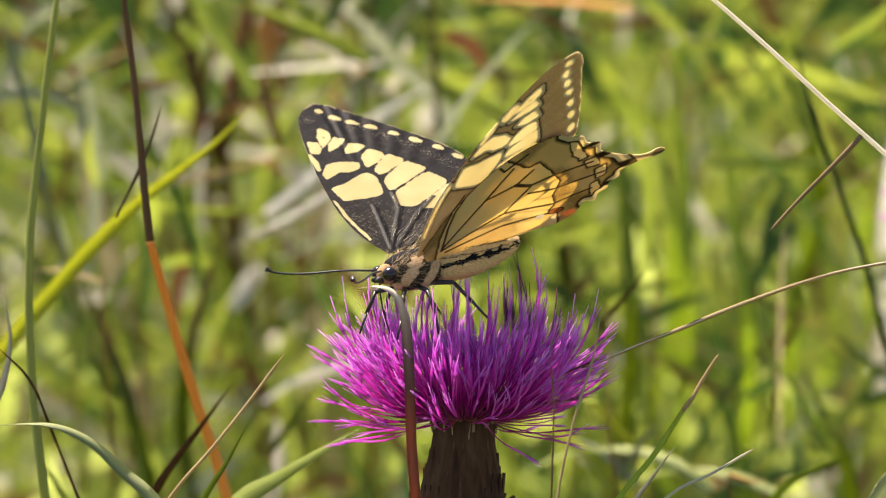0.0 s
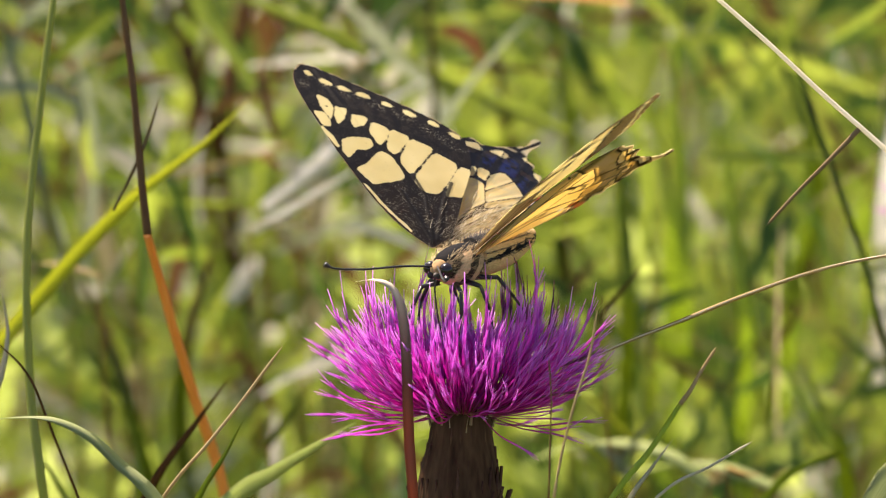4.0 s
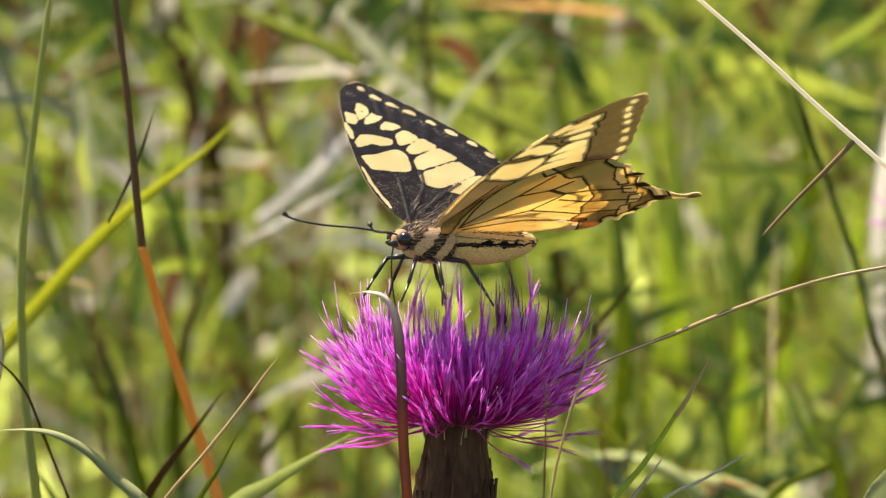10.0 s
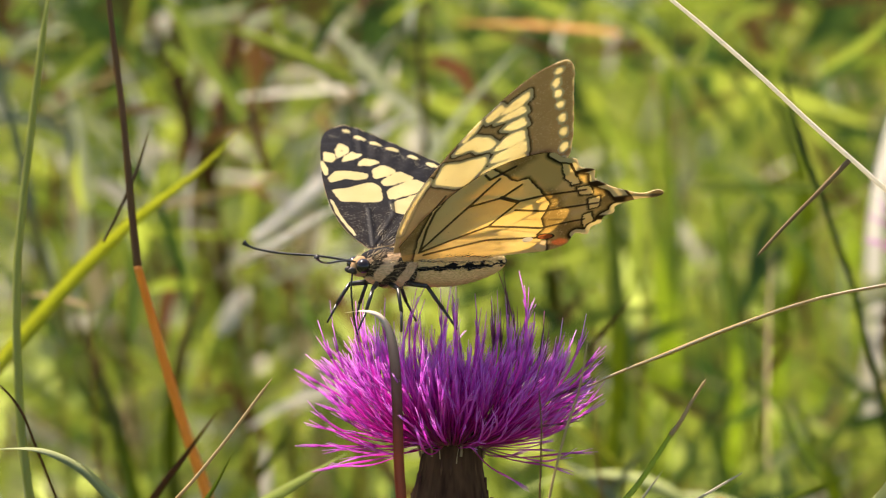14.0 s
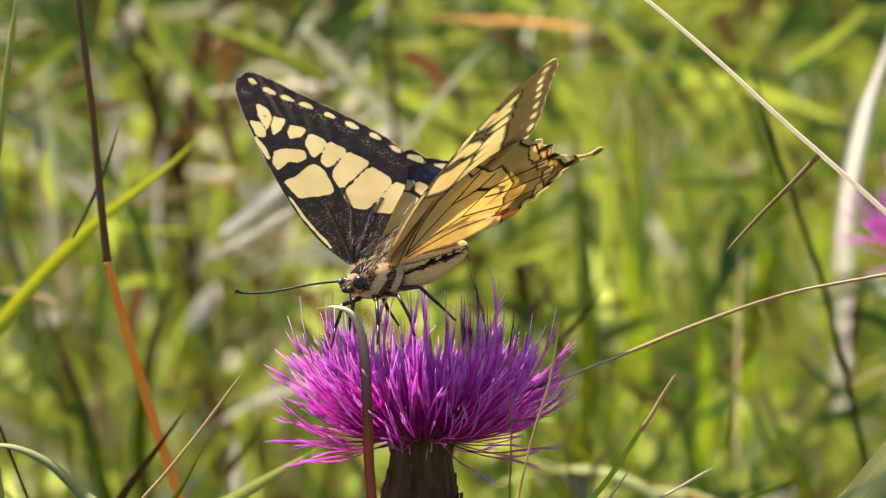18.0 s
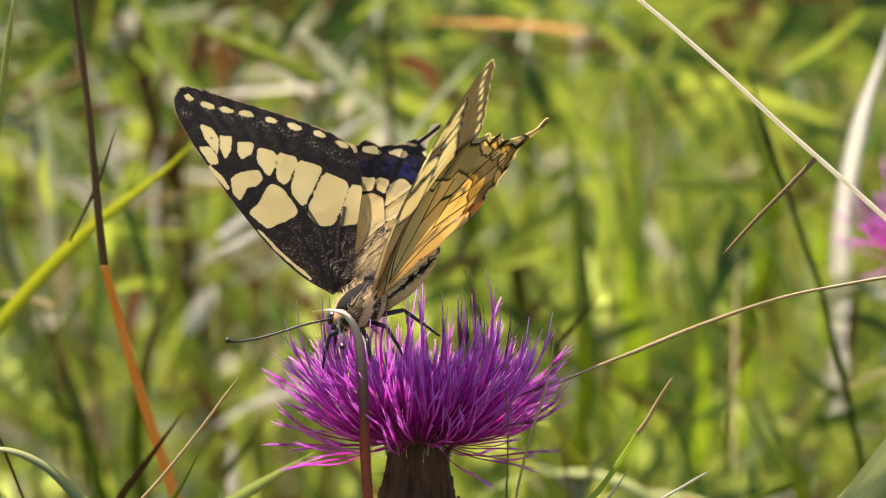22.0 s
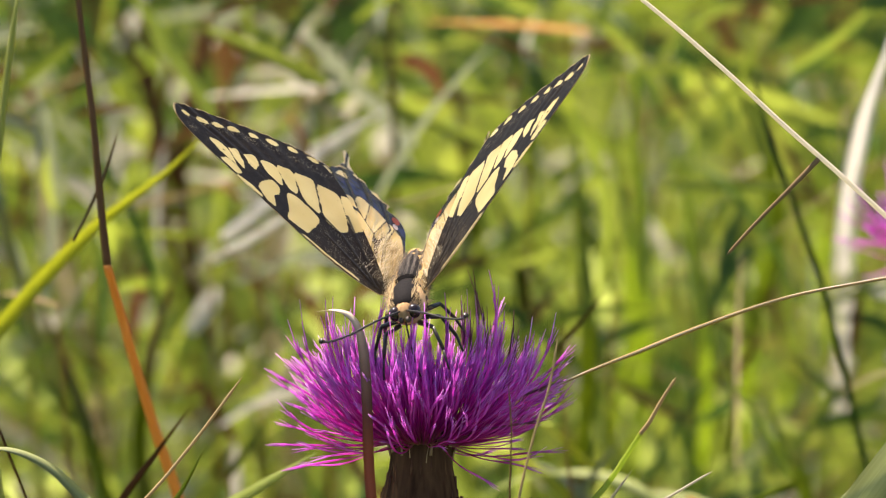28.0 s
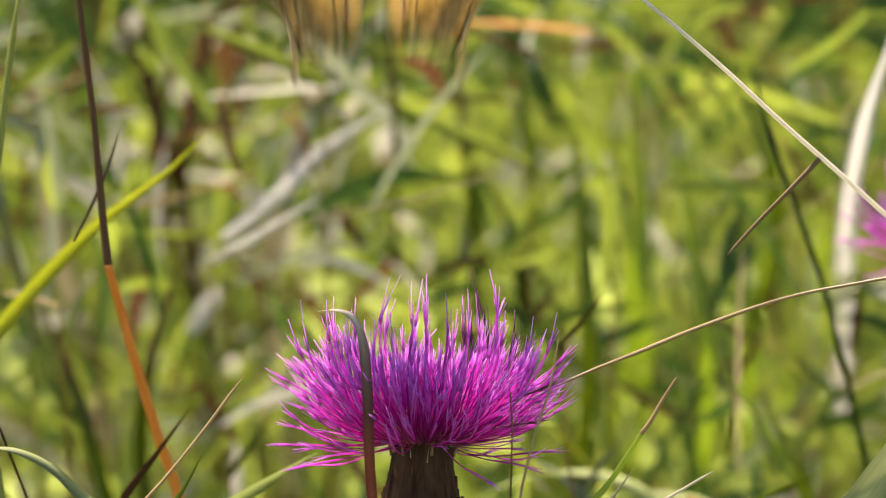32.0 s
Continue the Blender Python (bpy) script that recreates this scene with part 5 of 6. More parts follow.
def wing_mesh(name, side, drop, materials, hind):
    """A wing: an upper and a lower skin over one plan."""
    flat, tris, upper, lower = wing_plan(hind)

    def spot_on_wing(p):
        """Where a point of the plan lies once the forewing's trailing corner is lifted."""
        b = (TIP[0] * p[1] - TIP[1] * p[0]) / (TIP[0] * CORNER[1] - TIP[1] * CORNER[0])
        a = (p[0] * CORNER[1] - p[1] * CORNER[0]) / (TIP[0] * CORNER[1] - TIP[1] * CORNER[0])
        if hind:
            return p[0], p[1], 0.35 * LIFT * max(0.0, min(1.0, (p[1] - 9.0) / 8))
        return a * TIP_SET[0] + b * CORNER_SET[0], a * TIP_SET[1] + b * CORNER_SET[1], LIFT * max(-0.3, b)

    def height(p, fold):
        # the wing is gently arched and pleated towards its edge
        r = math.hypot(*p)
        return 0.9 * math.sin(min(1, r / 40) * math.pi) + 0.08 * fold * max(0.0, min(1.0, (r - 22) / 12))
    verts, faces, mats = [], [], []
    m = len(flat)
    for layer, dz in ((0, 0.045), (1, -0.045)):
        for p, fold in zip(flat, upper["pleat"]):
            x, y, lift = spot_on_wing(p)
            verts.append((x * MM, side * y * MM, (height(p, fold) + lift + dz - drop) * MM))
    for t in tris:
        t = tuple(t)
        up = (flat[t[1]][0] - flat[t[0]][0]) * (flat[t[2]][1] - flat[t[0]][1]) - (flat[t[1]][1] - flat[t[0]][1]) * (flat[t[2]][0] - flat[t[0]][0])
        if up * side < 0:
            t = t[::-1]
        faces.append(t)
        mats.append(0)
        faces.append(tuple(m + k for k in t[::-1]))
        mats.append(1)
    me = bpy.data.meshes.new(name)
    me.from_pydata(verts, [], faces)
    for mt in materials:
        me.materials.append(mt)
    me.polygons.foreach_set("material_index", mats)
    me.polygons.foreach_set("use_smooth", [True] * len(faces))
    for key, vals in upper.items():
        at = me.attributes.new(key, "FLOAT", "POINT")
        at.data.foreach_set("value", vals + (lower.get(key) or vals))
    return me


def wing_material(name, hind, under):
    m, ns, ls, bsdf, out = shader(name)

    def value(key):
        a = ns.new("ShaderNodeAttribute")
        a.attribute_name = key
        return a.outputs["Fac"]

    def step(v, lo, hi):
        r = ns.new("ShaderNodeMapRange")
        r.interpolation_type = "SMOOTHSTEP"
        ls.new(v, r.inputs[0])
        r.inputs[1].default_value, r.inputs[2].default_value = lo, hi
        return r.outputs[0]
    tc = ns.new("ShaderNodeTexCoord").outputs["Object"]
    fine = node(ns, "TexNoise", Scale=2600.0, Detail=3.0)
    mid = node(ns, "TexNoise", Scale=700.0, Detail=3.0)
    big = node(ns, "TexNoise", Scale=120.0, Detail=2.0)
    for n in (fine, mid, big):
        ls.new(tc, n.inputs[0])
    jag = maths(ns, ls, "MULTIPLY", maths(ns, ls, "SUBTRACT", mid.outputs[0], 0.5), 0.45)
    jag = maths(ns, ls, "ADD", jag, maths(ns, ls, "MULTIPLY", maths(ns, ls, "SUBTRACT", fine.outputs[0], 0.5), 0.35))
    cell = maths(ns, ls, "ADD", value("cell"), jag)
    spot = maths(ns, ls, "ADD", value("spot"), maths(ns, ls, "MULTIPLY", jag, 1.5))
    rim = maths(ns, ls, "ADD", value("rim"), maths(ns, ls, "MULTIPLY", jag, 0.5))
    vein = maths(ns, ls, "ADD", value("vein"), maths(ns, ls, "MULTIPLY", jag, 0.25))
    grow = (0.24 if hind else 0.6) if under else (0.1 if hind else 0.14)
    patch = step(cell, -0.08 - grow, 0.08 - grow)
    dots = step(spot, -0.1, 0.05) if not under else step(spot, -0.5, -0.3)
    if under and hind:
        dots = step(spot, -0.2, -0.02)
    yellow = maths(ns, ls, "MAXIMUM", patch, dots)
    gold = (0.61, 0.545, 0.28) if not under else ((0.66, 0.58, 0.42) if not hind else (0.95, 0.66, 0.27))
    pale = (0.71, 0.655, 0.39) if not under else ((0.77, 0.7, 0.53) if not hind else (0.95, 0.72, 0.34))
    vr = ramp(ns, (0.35, gold), (0.68, pale))
    ls.new(big.outputs[0], vr.inputs[0])
    # fine ribs and dark scales inside the pale cells
    speck = step(fine.outputs[0], 0.66, 0.74)
    light = mix(ns, ls, maths(ns, ls, "MULTIPLY", speck, 0.35), vr.outputs[0], (0.3, 0.24, 0.13))
    # black scales, dusted with pale ones towards the root
    grain = node(ns, "TexNoise", Scale=3800.0, Detail=2.0)
    ls.new(tc, grain.inputs[0])
    sprinkle = maths(ns, ls, "MULTIPLY", step(grain.outputs[0], 0.54, 0.66), step(mid.outputs[0], 0.36, 0.58))
    ink = (0.008, 0.007, 0.007) if not under else (0.13, 0.09, 0.055)
    amount = maths(ns, ls, "ADD", maths(ns, ls, "MULTIPLY", step(value("out"), 15.5, 9.0), 0.36), 0.05 if not under else 0.4)
    if not under and not hind:
        # dusted band inside the row of edge spots
        amount = maths(ns, ls, "ADD", amount, maths(ns, ls, "MULTIPLY", maths(ns, ls, "MULTIPLY", step(rim, 2.0, 2.8), step(rim, 5.0, 3.6)), 0.4))
    if not under:
        ink = mix(ns, ls, step(mid.outputs[0], 0.5, 0.7), ink, (0.02, 0.016, 0.013))
    dark = mix(ns, ls, maths(ns, ls, "MULTIPLY", sprinkle, amount), ink, (0.55, 0.5, 0.35))
    if under:
        # dusty brown band inside the edge, near black where it borders the cells
        band = maths(ns, ls, "MULTIPLY", step(rim, 1.0, 1.8), step(cell, -0.35, -1.0)) if hind else step(cell, -0.7, -1.2)
        olive = mix(ns, ls, sprinkle, (0.72, 0.47, 0.25), (0.92, 0.72, 0.45)) if not hind else mix(ns, ls, step(big.outputs[0], 0.42, 0.6), mix(ns, ls, sprinkle, (0.42, 0.26, 0.09), (0.8, 0.57, 0.28)), (0.88, 0.58, 0.22))
        if hind:
            band = maths(ns, ls, "MULTIPLY", band, step(spot, -0.2, -0.7))
        dark = mix(ns, ls, maths(ns, ls, "MULTIPLY", band, 0.92), (0.02, 0.014, 0.01) if hind else (0.1, 0.068, 0.042), olive)
    if hind and not under:
        # a glossy blue sheen in patches between the veins of the black band
        bl = maths(ns, ls, "MULTIPLY", step(rim, 2.0, 3.0), step(cell, -0.2, -0.7))
        bl = maths(ns, ls, "MULTIPLY", bl, step(maths(ns, ls, "ADD", maths(ns, ls, "MULTIPLY", big.outputs[0], 0.5), maths(ns, ls, "MULTIPLY", mid.outputs[0], 0.5)), 0.44, 0.58))
        bl = maths(ns, ls, "MULTIPLY", bl, step(vein, 0.3, 0.9))
        dark = mix(ns, ls, maths(ns, ls, "MULTIPLY", bl, 0.65), dark, (0.016, 0.03, 0.15))
    col = mix(ns, ls, yellow, dark, light)
    line = step(vein, *(((0.17, 0.05) if hind else (0.38, 0.2)) if not under else (0.3, 0.13)))
    if hind:
        col = mix(ns, ls, maths(ns, ls, "MULTIPLY", line, 0.97), col, (0.012, 0.01, 0.008) if not under else (0.03, 0.02, 0.012))
        sep = ns.new("ShaderNodeSeparateXYZ")
        ls.new(tc, sep.inputs[0])
        # red eye-spot at the inner corner, with a white lobe beside it
        ax = maths(ns, ls, "MULTIPLY", maths(ns, ls, "ADD", sep.outputs[0], 0.0278 if not under else 0.0250), 1 / 0.0012)
        ay = maths(ns, ls, "MULTIPLY", maths(ns, ls, "SUBTRACT", value("across"), 0.0002 if not under else 0.0014), 1 / (0.0007 if not under else 0.0005))
        rr = maths(ns, ls, "ADD", maths(ns, ls, "ADD", maths(ns, ls, "MULTIPLY", ax, ax), maths(ns, ls, "MULTIPLY", ay, ay)), jag)
        bx = maths(ns, ls, "MULTIPLY", maths(ns, ls, "ADD", sep.outputs[0], 0.0255 if not under else 0.0222), 1 / 0.0009)
        by = maths(ns, ls, "MULTIPLY", maths(ns, ls, "SUBTRACT", value("across"), 0.0001 if not under else 0.0009), 1 / 0.0005)
        rb = maths(ns, ls, "ADD", maths(ns, ls, "ADD", maths(ns, ls, "MULTIPLY", bx, bx), maths(ns, ls, "MULTIPLY", by, by)), jag)
        col = mix(ns, ls, step(rb, 1.15, 0.85), col, (0.62, 0.58, 0.66))
        col = mix(ns, ls, step(rr, 1.9, 1.5), col, (0.012, 0.01, 0.012))
        col = mix(ns, ls, step(rr, 1.15, 0.85), col, (0.33, 0.05, 0.015) if not under else (0.5, 0.12, 0.04))
        # the tail: black above with a pale edge, pale below, dark at its club
        far = step(sep.outputs[0], -0.0348, -0.0358)
        club = step(sep.outputs[0], -0.0383, -0.0395)
        if under:
            tail = mix(ns, ls, club, (0.6, 0.47, 0.25), (0.09, 0.075, 0.05))
        else:
            tail = mix(ns, ls, step(maths(ns, ls, "ABSOLUTE", maths(ns, ls, "SUBTRACT", maths(ns, ls, "ABSOLUTE", sep.outputs[1]), 0.00995)), 0.0002, 0.00035), (0.012, 0.01, 0.009), (0.68, 0.6, 0.38))
        col = mix(ns, ls, far, col, tail)
        # soft hairs along the inner edge, dark between pale
        st = node(ns, "Mapping", Scale=(0.07, 1, 1), Rotation=(0, 0, 0.1))
        ls.new(tc, st.inputs[0])
        comb = node(ns, "TexNoise", Scale=6000.0, Detail=2.0)
        ls.new(st.outputs[0], comb.inputs[0])
        wide = maths(ns, ls, "ADD", maths(ns, ls, "ABSOLUTE", sep.outputs[1]), maths(ns, ls, "MULTIPLY", maths(ns, ls, "SUBTRACT", comb.outputs[0], 0.5), 0.005))
        hairy = maths(ns, ls, "MULTIPLY", step(wide, 0.0034, 0.0016), step(sep.outputs[0], -0.0225, -0.0180))
        tuft = ramp(ns, (0.36, (0.08, 0.065, 0.045)), (0.5, (0.3, 0.23, 0.145)), (0.62, (0.72, 0.64, 0.42)))
        ls.new(comb.outputs[0], tuft.inputs[0])
        col = mix(ns, ls, maths(ns, ls, "MULTIPLY", hairy, 0.08 if under else 0.5), col, tuft.outputs[0])
        if not under:
            col = mix(ns, ls, maths(ns, ls, "MULTIPLY", step(value("out"), 9.5, 5.0), 0.9), col, (0.02, 0.016, 0.013))
    else:
        if under:
            col = mix(ns, ls, maths(ns, ls, "MULTIPLY", step(value("out"), 13.0, 9.0), 0.7), col, (0.66, 0.5, 0.3))
            col = mix(ns, ls, maths(ns, ls, "MULTIPLY", line, 0.9), col, (0.03, 0.02, 0.013))
        else:
            col = mix(ns, ls, maths(ns, ls, "MULTIPLY", line, 0.85), col, (0.006, 0.005, 0.005))
    # pale fringe
    if under and hind:
        col = mix(ns, ls, maths(ns, ls, "MULTIPLY", step(rim, 1.25, 1.15), 0.95), col, (0.02, 0.015, 0.01))
        fringe = (0.9, 0.8)
    else:
        fringe = (0.34, 0.18) if under or hind else (0.24, 0.1)
    col = mix(ns, ls, maths(ns, ls, "MULTIPLY", step(rim, *fringe), step(value("pleat"), -0.75, -0.2)), col, (0.4, 0.34, 0.21) if not under else (0.72, 0.6, 0.36))
    ls.new(col, bsdf.inputs["Base Color"])
    bsdf.inputs["Roughness"].default_value = 0.24 if hind and not under else 0.5
    bsdf.inputs["Specular IOR Level"].default_value = 0.3 if hind and not under else (0.05 if under else 0.2)
    if not under:
        # velvety scales
        bsdf.inputs["Sheen Weight"].default_value = 0.02 if hind else 0.05
        bsdf.inputs["Sheen Roughness"].default_value = 0.4
    rip = node(ns, "TexNoise", Scale=260.0, Detail=3.0)
    ls.new(tc, rip.inputs[0])
    bp = node(ns, "Bump", Strength=0.45, Distance=0.0004)
    ls.new(rip.outputs[0], bp.inputs["Height"])
    bp2 = node(ns, "Bump", Strength=0.35, Distance=0.00008)
    ls.new(fine.outputs[0], bp2.inputs["Height"])
    ls.new(bp.outputs[0], bp2.inputs["Normal"])
    rib = node(ns, "Bump", Strength=0.5, Distance=0.00025)
    ls.new(step(value("vein"), 0.7, 0.0), rib.inputs["Height"])
    ls.new(bp2.outputs[0], rib.inputs["Normal"])
    ls.new(rib.outputs[0], bsdf.inputs["Normal"])
    # the membrane is thinner-scaled near the root and lets more light through
    thin = maths(ns, ls, "ADD", maths(ns, ls, "MULTIPLY", step(value("out"), 19.0, 8.0), (0.05 if hind else 0.04) if not under else 0.1), (0.045 if hind else 0.03) if not under else 0.1)
    bright = mix(ns, ls, 1.0, mix(ns, ls, thin, col, (0.8, 0.52, 0.22)), (1.1, 1.1, 1.12) if under else (1.15, 1.1, 0.86), "MULTIPLY")
    if hind:
        # the pale lunules let the sun shine through
        bright = mix(ns, ls, maths(ns, ls, "MULTIPLY", step(value("through"), -0.2, 0.0), 0.1), bright, (0.85, 0.66, 0.34))
    see_through(ns, ls, bsdf, out, bright, 0.45 if under else 0.62)
    return m


def fur_strands(bm, spots, length, rng, thin=0.00006):
    """Fine hairs, three-sided, that lean backwards."""
    for p, nrm in spots:
        d = (nrm + Vector((-0.7, 0, 0)) + Vector((rng.uniform(-.4, .4), rng.uniform(-.4, .4), rng.uniform(-.4, .4)))).normalized()
        l = length * rng.uniform(0.6, 1.2)
        s = d.orthogonal().normalized() * thin
        t = d.cross(s)
        a, b, c = bm.verts.new(p + s), bm.verts.new(p - s * 0.5 + t), bm.verts.new(p - s * 0.5 - t)
        e = bm.verts.new(p + d * l)
        for q in ((a, b, e), (b, c, e), (c, a, e)):
            bm.faces.new(q)


def lathe_body(bm, stations, sides=20):
    """A body along x: stations of (x, z, half width, half height)."""
    rings = []
    for x, z, w, h in stations:
        rings.append([bm.verts.new((x * MM, math.cos(k * math.tau / sides) * w * MM, (z + math.sin(k * math.tau / sides) * h) * MM)) for k in range(sides)])
    for r0, r1 in zip(rings, rings[1:]):
        for k in range(sides):
            bm.faces.new((r0[k], r1[k], r1[(k + 1) % sides], r0[(k + 1) % sides]))
    bm.faces.new(rings[0])
    bm.faces.new(rings[-1][::-1])
    return rings


def body_material(name, stripe_z, slant=False):
    """Pale yellow hair with a black back and black side stripes."""
    m, ns, ls, bsdf, out = shader(name)
    tc = ns.new("ShaderNodeTexCoord").outputs["Object"]
    sep = ns.new("ShaderNodeSeparateXYZ")
    ls.new(tc, sep.inputs[0])
    mp = node(ns, "Mapping", Scale=(0.35, 1, 1))
    ls.new(tc, mp.inputs[0])
    n1 = node(ns, "TexNoise", Scale=1500.0, Detail=4.0)
    n2 = node(ns, "TexNoise", Scale=5000.0, Detail=2.0)
    ls.new(mp.outputs[0], n1.inputs[0])
    ls.new(mp.outputs[0], n2.inputs[0])
    wob = maths(ns, ls, "MULTIPLY", maths(ns, ls, "SUBTRACT", n1.outputs[0], 0.5), 0.0026)
    ay = maths(ns, ls, "ADD", maths(ns, ls, "ABSOLUTE", sep.outputs[1]), wob)
    z = maths(ns, ls, "ADD", sep.outputs[2], wob)
    back = ramp(ns, (0.4, (1, 1, 1)), (0.5, (0, 0, 0)))
    ls.new(maths(ns, ls, "MULTIPLY", ay, 250), back.inputs[0])
    up = ramp(ns, (0.45, (0, 0, 0)), (0.55, (1, 1, 1)))
    ls.new(maths(ns, ls, "ADD", maths(ns, ls, "MULTIPLY", z, 250), 0.5), up.inputs[0])
    top = maths(ns, ls, "MULTIPLY", back.outputs[0], up.outputs[0])
    dz = maths(ns, ls, "ABSOLUTE", maths(ns, ls, "SUBTRACT", z, stripe_z))
    st = ramp(ns, (0.22, (1, 1, 1)), (0.32, (0, 0, 0)))
    ls.new(maths(ns, ls, "MULTIPLY", dz, 800), st.inputs[0])
    black = maths(ns, ls, "MAXIMUM", top, st.outputs[0])
    if slant:
        # dark bands that run down and back across the side
        run = maths(ns, ls, "ADD", maths(ns, ls, "MULTIPLY", sep.outputs[0], 1500), maths(ns, ls, "MULTIPLY", z, 1250))
        band = ramp(ns, (0.45, (0, 0, 0)), (0.66, (1, 1, 1)))
        ls.new(maths(ns, ls, "ADD", maths(ns, ls, "MULTIPLY", maths(ns, ls, "SINE", run), 0.5), 0.5), band.inputs[0])
        black = maths(ns, ls, "MAXIMUM", top, maths(ns, ls, "MULTIPLY", band.outputs[0], 0.94))
    hair = ramp(ns, (0.3, (0.5, 0.3, 0.14)), (0.7, (0.82, 0.56, 0.32))) if slant else ramp(ns, (0.3, (0.54, 0.34, 0.12)), (0.7, (0.82, 0.57, 0.26)))
    ls.new(n2.outputs[0], hair.inputs[0])
    col = mix(ns, ls, black, hair.outputs[0], (0.007, 0.006, 0.006))
    ls.new(col, bsdf.inputs["Base Color"])
    bsdf.inputs["Roughness"].default_value = 0.8
    bsdf.inputs["Specular IOR Level"].default_value = 0.12
    bp = node(ns, "Bump", Strength=0.5, Distance=0.0002)
    ls.new(n2.outputs[0], bp.inputs["Height"])
    ls.new(bp.outputs[0], bsdf.inputs["Normal"])
    return m


def butterfly():
    rng = random.Random(5)
    root = tagged(new("butterfly"), "yellow and black swallowtail butterfly feeding on a purple thistle", "butterfly")
    thorax_mat = body_material("striped thorax hair", -0.0026, True)
    belly_mat = body_material("striped abdomen hair", -0.0017)
    chitin = plain_material("black chitin", (0.008, 0.007, 0.007), (0.03, 0.025, 0.022), 2500, 0.35)
    eye_mat = plain_material("dark compound eye", (0.006, 0.004, 0.004), (0.025, 0.015, 0.012), 9000, 0.15, bump=0.1)
    hair_mat = plain_material("pale yellow hair", (0.42, 0.3, 0.14), (0.8, 0.64, 0.36), 3000, 0.6, 0.3)
    dark_hair = plain_material("grey-brown hair", (0.012, 0.01, 0.01), (0.1, 0.08, 0.06), 3000, 0.6, 0.2)
    pale_hair = plain_material("cream silky hair", (0.5, 0.42, 0.26), (0.85, 0.76, 0.54), 3000, 0.5, 0.45)
    bm = bmesh.new()
    rings = lathe_body(bm, [(7.0, -1.0, 1.0, 1.2), (6.2, -1.1, 1.9, 2.0), (5, -1.3, 2.5, 2.6), (3, -1.5, 2.9, 3.0), (1, -1.6, 2.8, 3.0), (-1, -1.5, 2.3, 2.6), (-2.4, -1.4, 1.6, 1.9)])
    coat = []
    for ring in rings[1:-1]:
        for v in ring:
            for _ in range(13):
                p = v.co + Vector((rng.uniform(-.9, .9), rng.uniform(-.35, .35), rng.uniform(-.35, .35))) * MM
                coat.append((p * 0.97, Vector((0, v.co.y, v.co.z + 0.0015)).normalized()))
    part("thorax", bm, thorax_mat, root, "furry black and yellow thorax")
    bm = bmesh.new()
    fur_strands(bm, [c for c in coat if 0.0012 < abs(c[0].y) and rng.random() < (0.95 if c[0].z > -0.002 else 0.6)], 0.0013, rng, 0.00003)
    part("fur", bm, hair_mat, root, "pale yellow hairs on the thorax")
    bm = bmesh.new()
    st = []
    for i in range(29):
        t = i / 28
        w = 2.75 * math.sin(min(1, 0.25 + 0.75 * (1 - t) * 1.35) * math.pi / 2) * (1 if t < 0.85 else math.sqrt(max(0.04, 1 - ((t - 0.85) / 0.155) ** 2)))
        w *= 1 + 0.025 * math.cos(i * math.pi)
        st.append((-1.2 - 16.2 * t, -1.4 - 0.5 * math.sin(t * 3), w * 0.95, w * 1.08))
    down = []
    for ring in lathe_body(bm, st)[:22]:
        for v in ring[:11]:
            for _ in range(3):
                p = v.co + Vector((rng.uniform(-.4, .4), rng.uniform(-.2, .2), 0)) * MM
                down.append((p * 0.995, Vector((0, v.co.y, v.co.z + 0.001)).normalized()))
    part("abdomen", bm, belly_mat, root, "pale yellow abdomen with black stripes")
    bm = bmesh.new()
    fur_strands(bm, down, 0.0011, rng, 0.00004)
    part("down", bm, dark_hair, root, "fine grey hairs on the back of the abdomen")
    bm = bmesh.new()
    lathe_body(bm, [(8.6, -1.3, 0.4, 0.5), (8.2, -1.2, 1.0, 1.1), (7.4, -1.1, 1.45, 1.5), (6.6, -1.1, 1.4, 1.5), (6.2, -1.1, 0.9, 1.0)], 16)
    head = part("head", bm, plain_material("tan hair of the head", (0.08, 0.045, 0.02), (0.46, 0.29, 0.14), 1500, 0.8, 0.0, 0.6, 0.1, stretch=(0.4, 1, 1)), root, "small furry head")
    for s in (1, -1):
        bm = bmesh.new()
        bmesh.ops.create_icosphere(bm, subdivisions=3, radius=0.00105, matrix=Matrix.Translation((0.0074, s * 0.00135, -0.0009)))
        part("eye", bm, eye_mat, head)
        bm = bmesh.new()
        path = spline([(8.3 * MM, s * 0.5 * MM, -0.3 * MM), (12 * MM, s * 3.4 * MM, 0.3 * MM), (16.6 * MM, s * 7.2 * MM, 0.6 * MM), (19.6 * MM, s * 9.9 * MM, 1.3 * MM), (20.5 * MM, s * 10.6 * MM, 2.0 * MM)], 6)
        ring_tube(bm, path, lambda t: 0.00016 + 0.00028 * max(0, (t - 0.78) / 0.22) ** 1.2, 6)
        part("antenna", bm, chitin, root, "thin black clubbed antenna")
        bm = bmesh.new()
        lathe_body(bm, [(9.4, -1.5 + 0.001, 0.15, 0.2), (8.9, -1.5, 0.4, 0.5), (8.2, -1.7, 0.4, 0.5)], 8)
        bmesh.ops.translate(bm, verts=bm.verts, vec=(0, s * 0.0005, 0))
        part("palp", bm, dark_hair, root)
    bm = bmesh.new()
    ring_tube(bm, spline([(8.4 * MM, 0, -2.0 * MM), (8.6 * MM, 0, -4 * MM), (8.2 * MM, 0, -8 * MM), (7.6 * MM, 0.2 * MM, -11 * MM)], 6), 0.00013, 6)
    part("proboscis", bm, chitin, root, "thin black proboscis reaching into the flower")
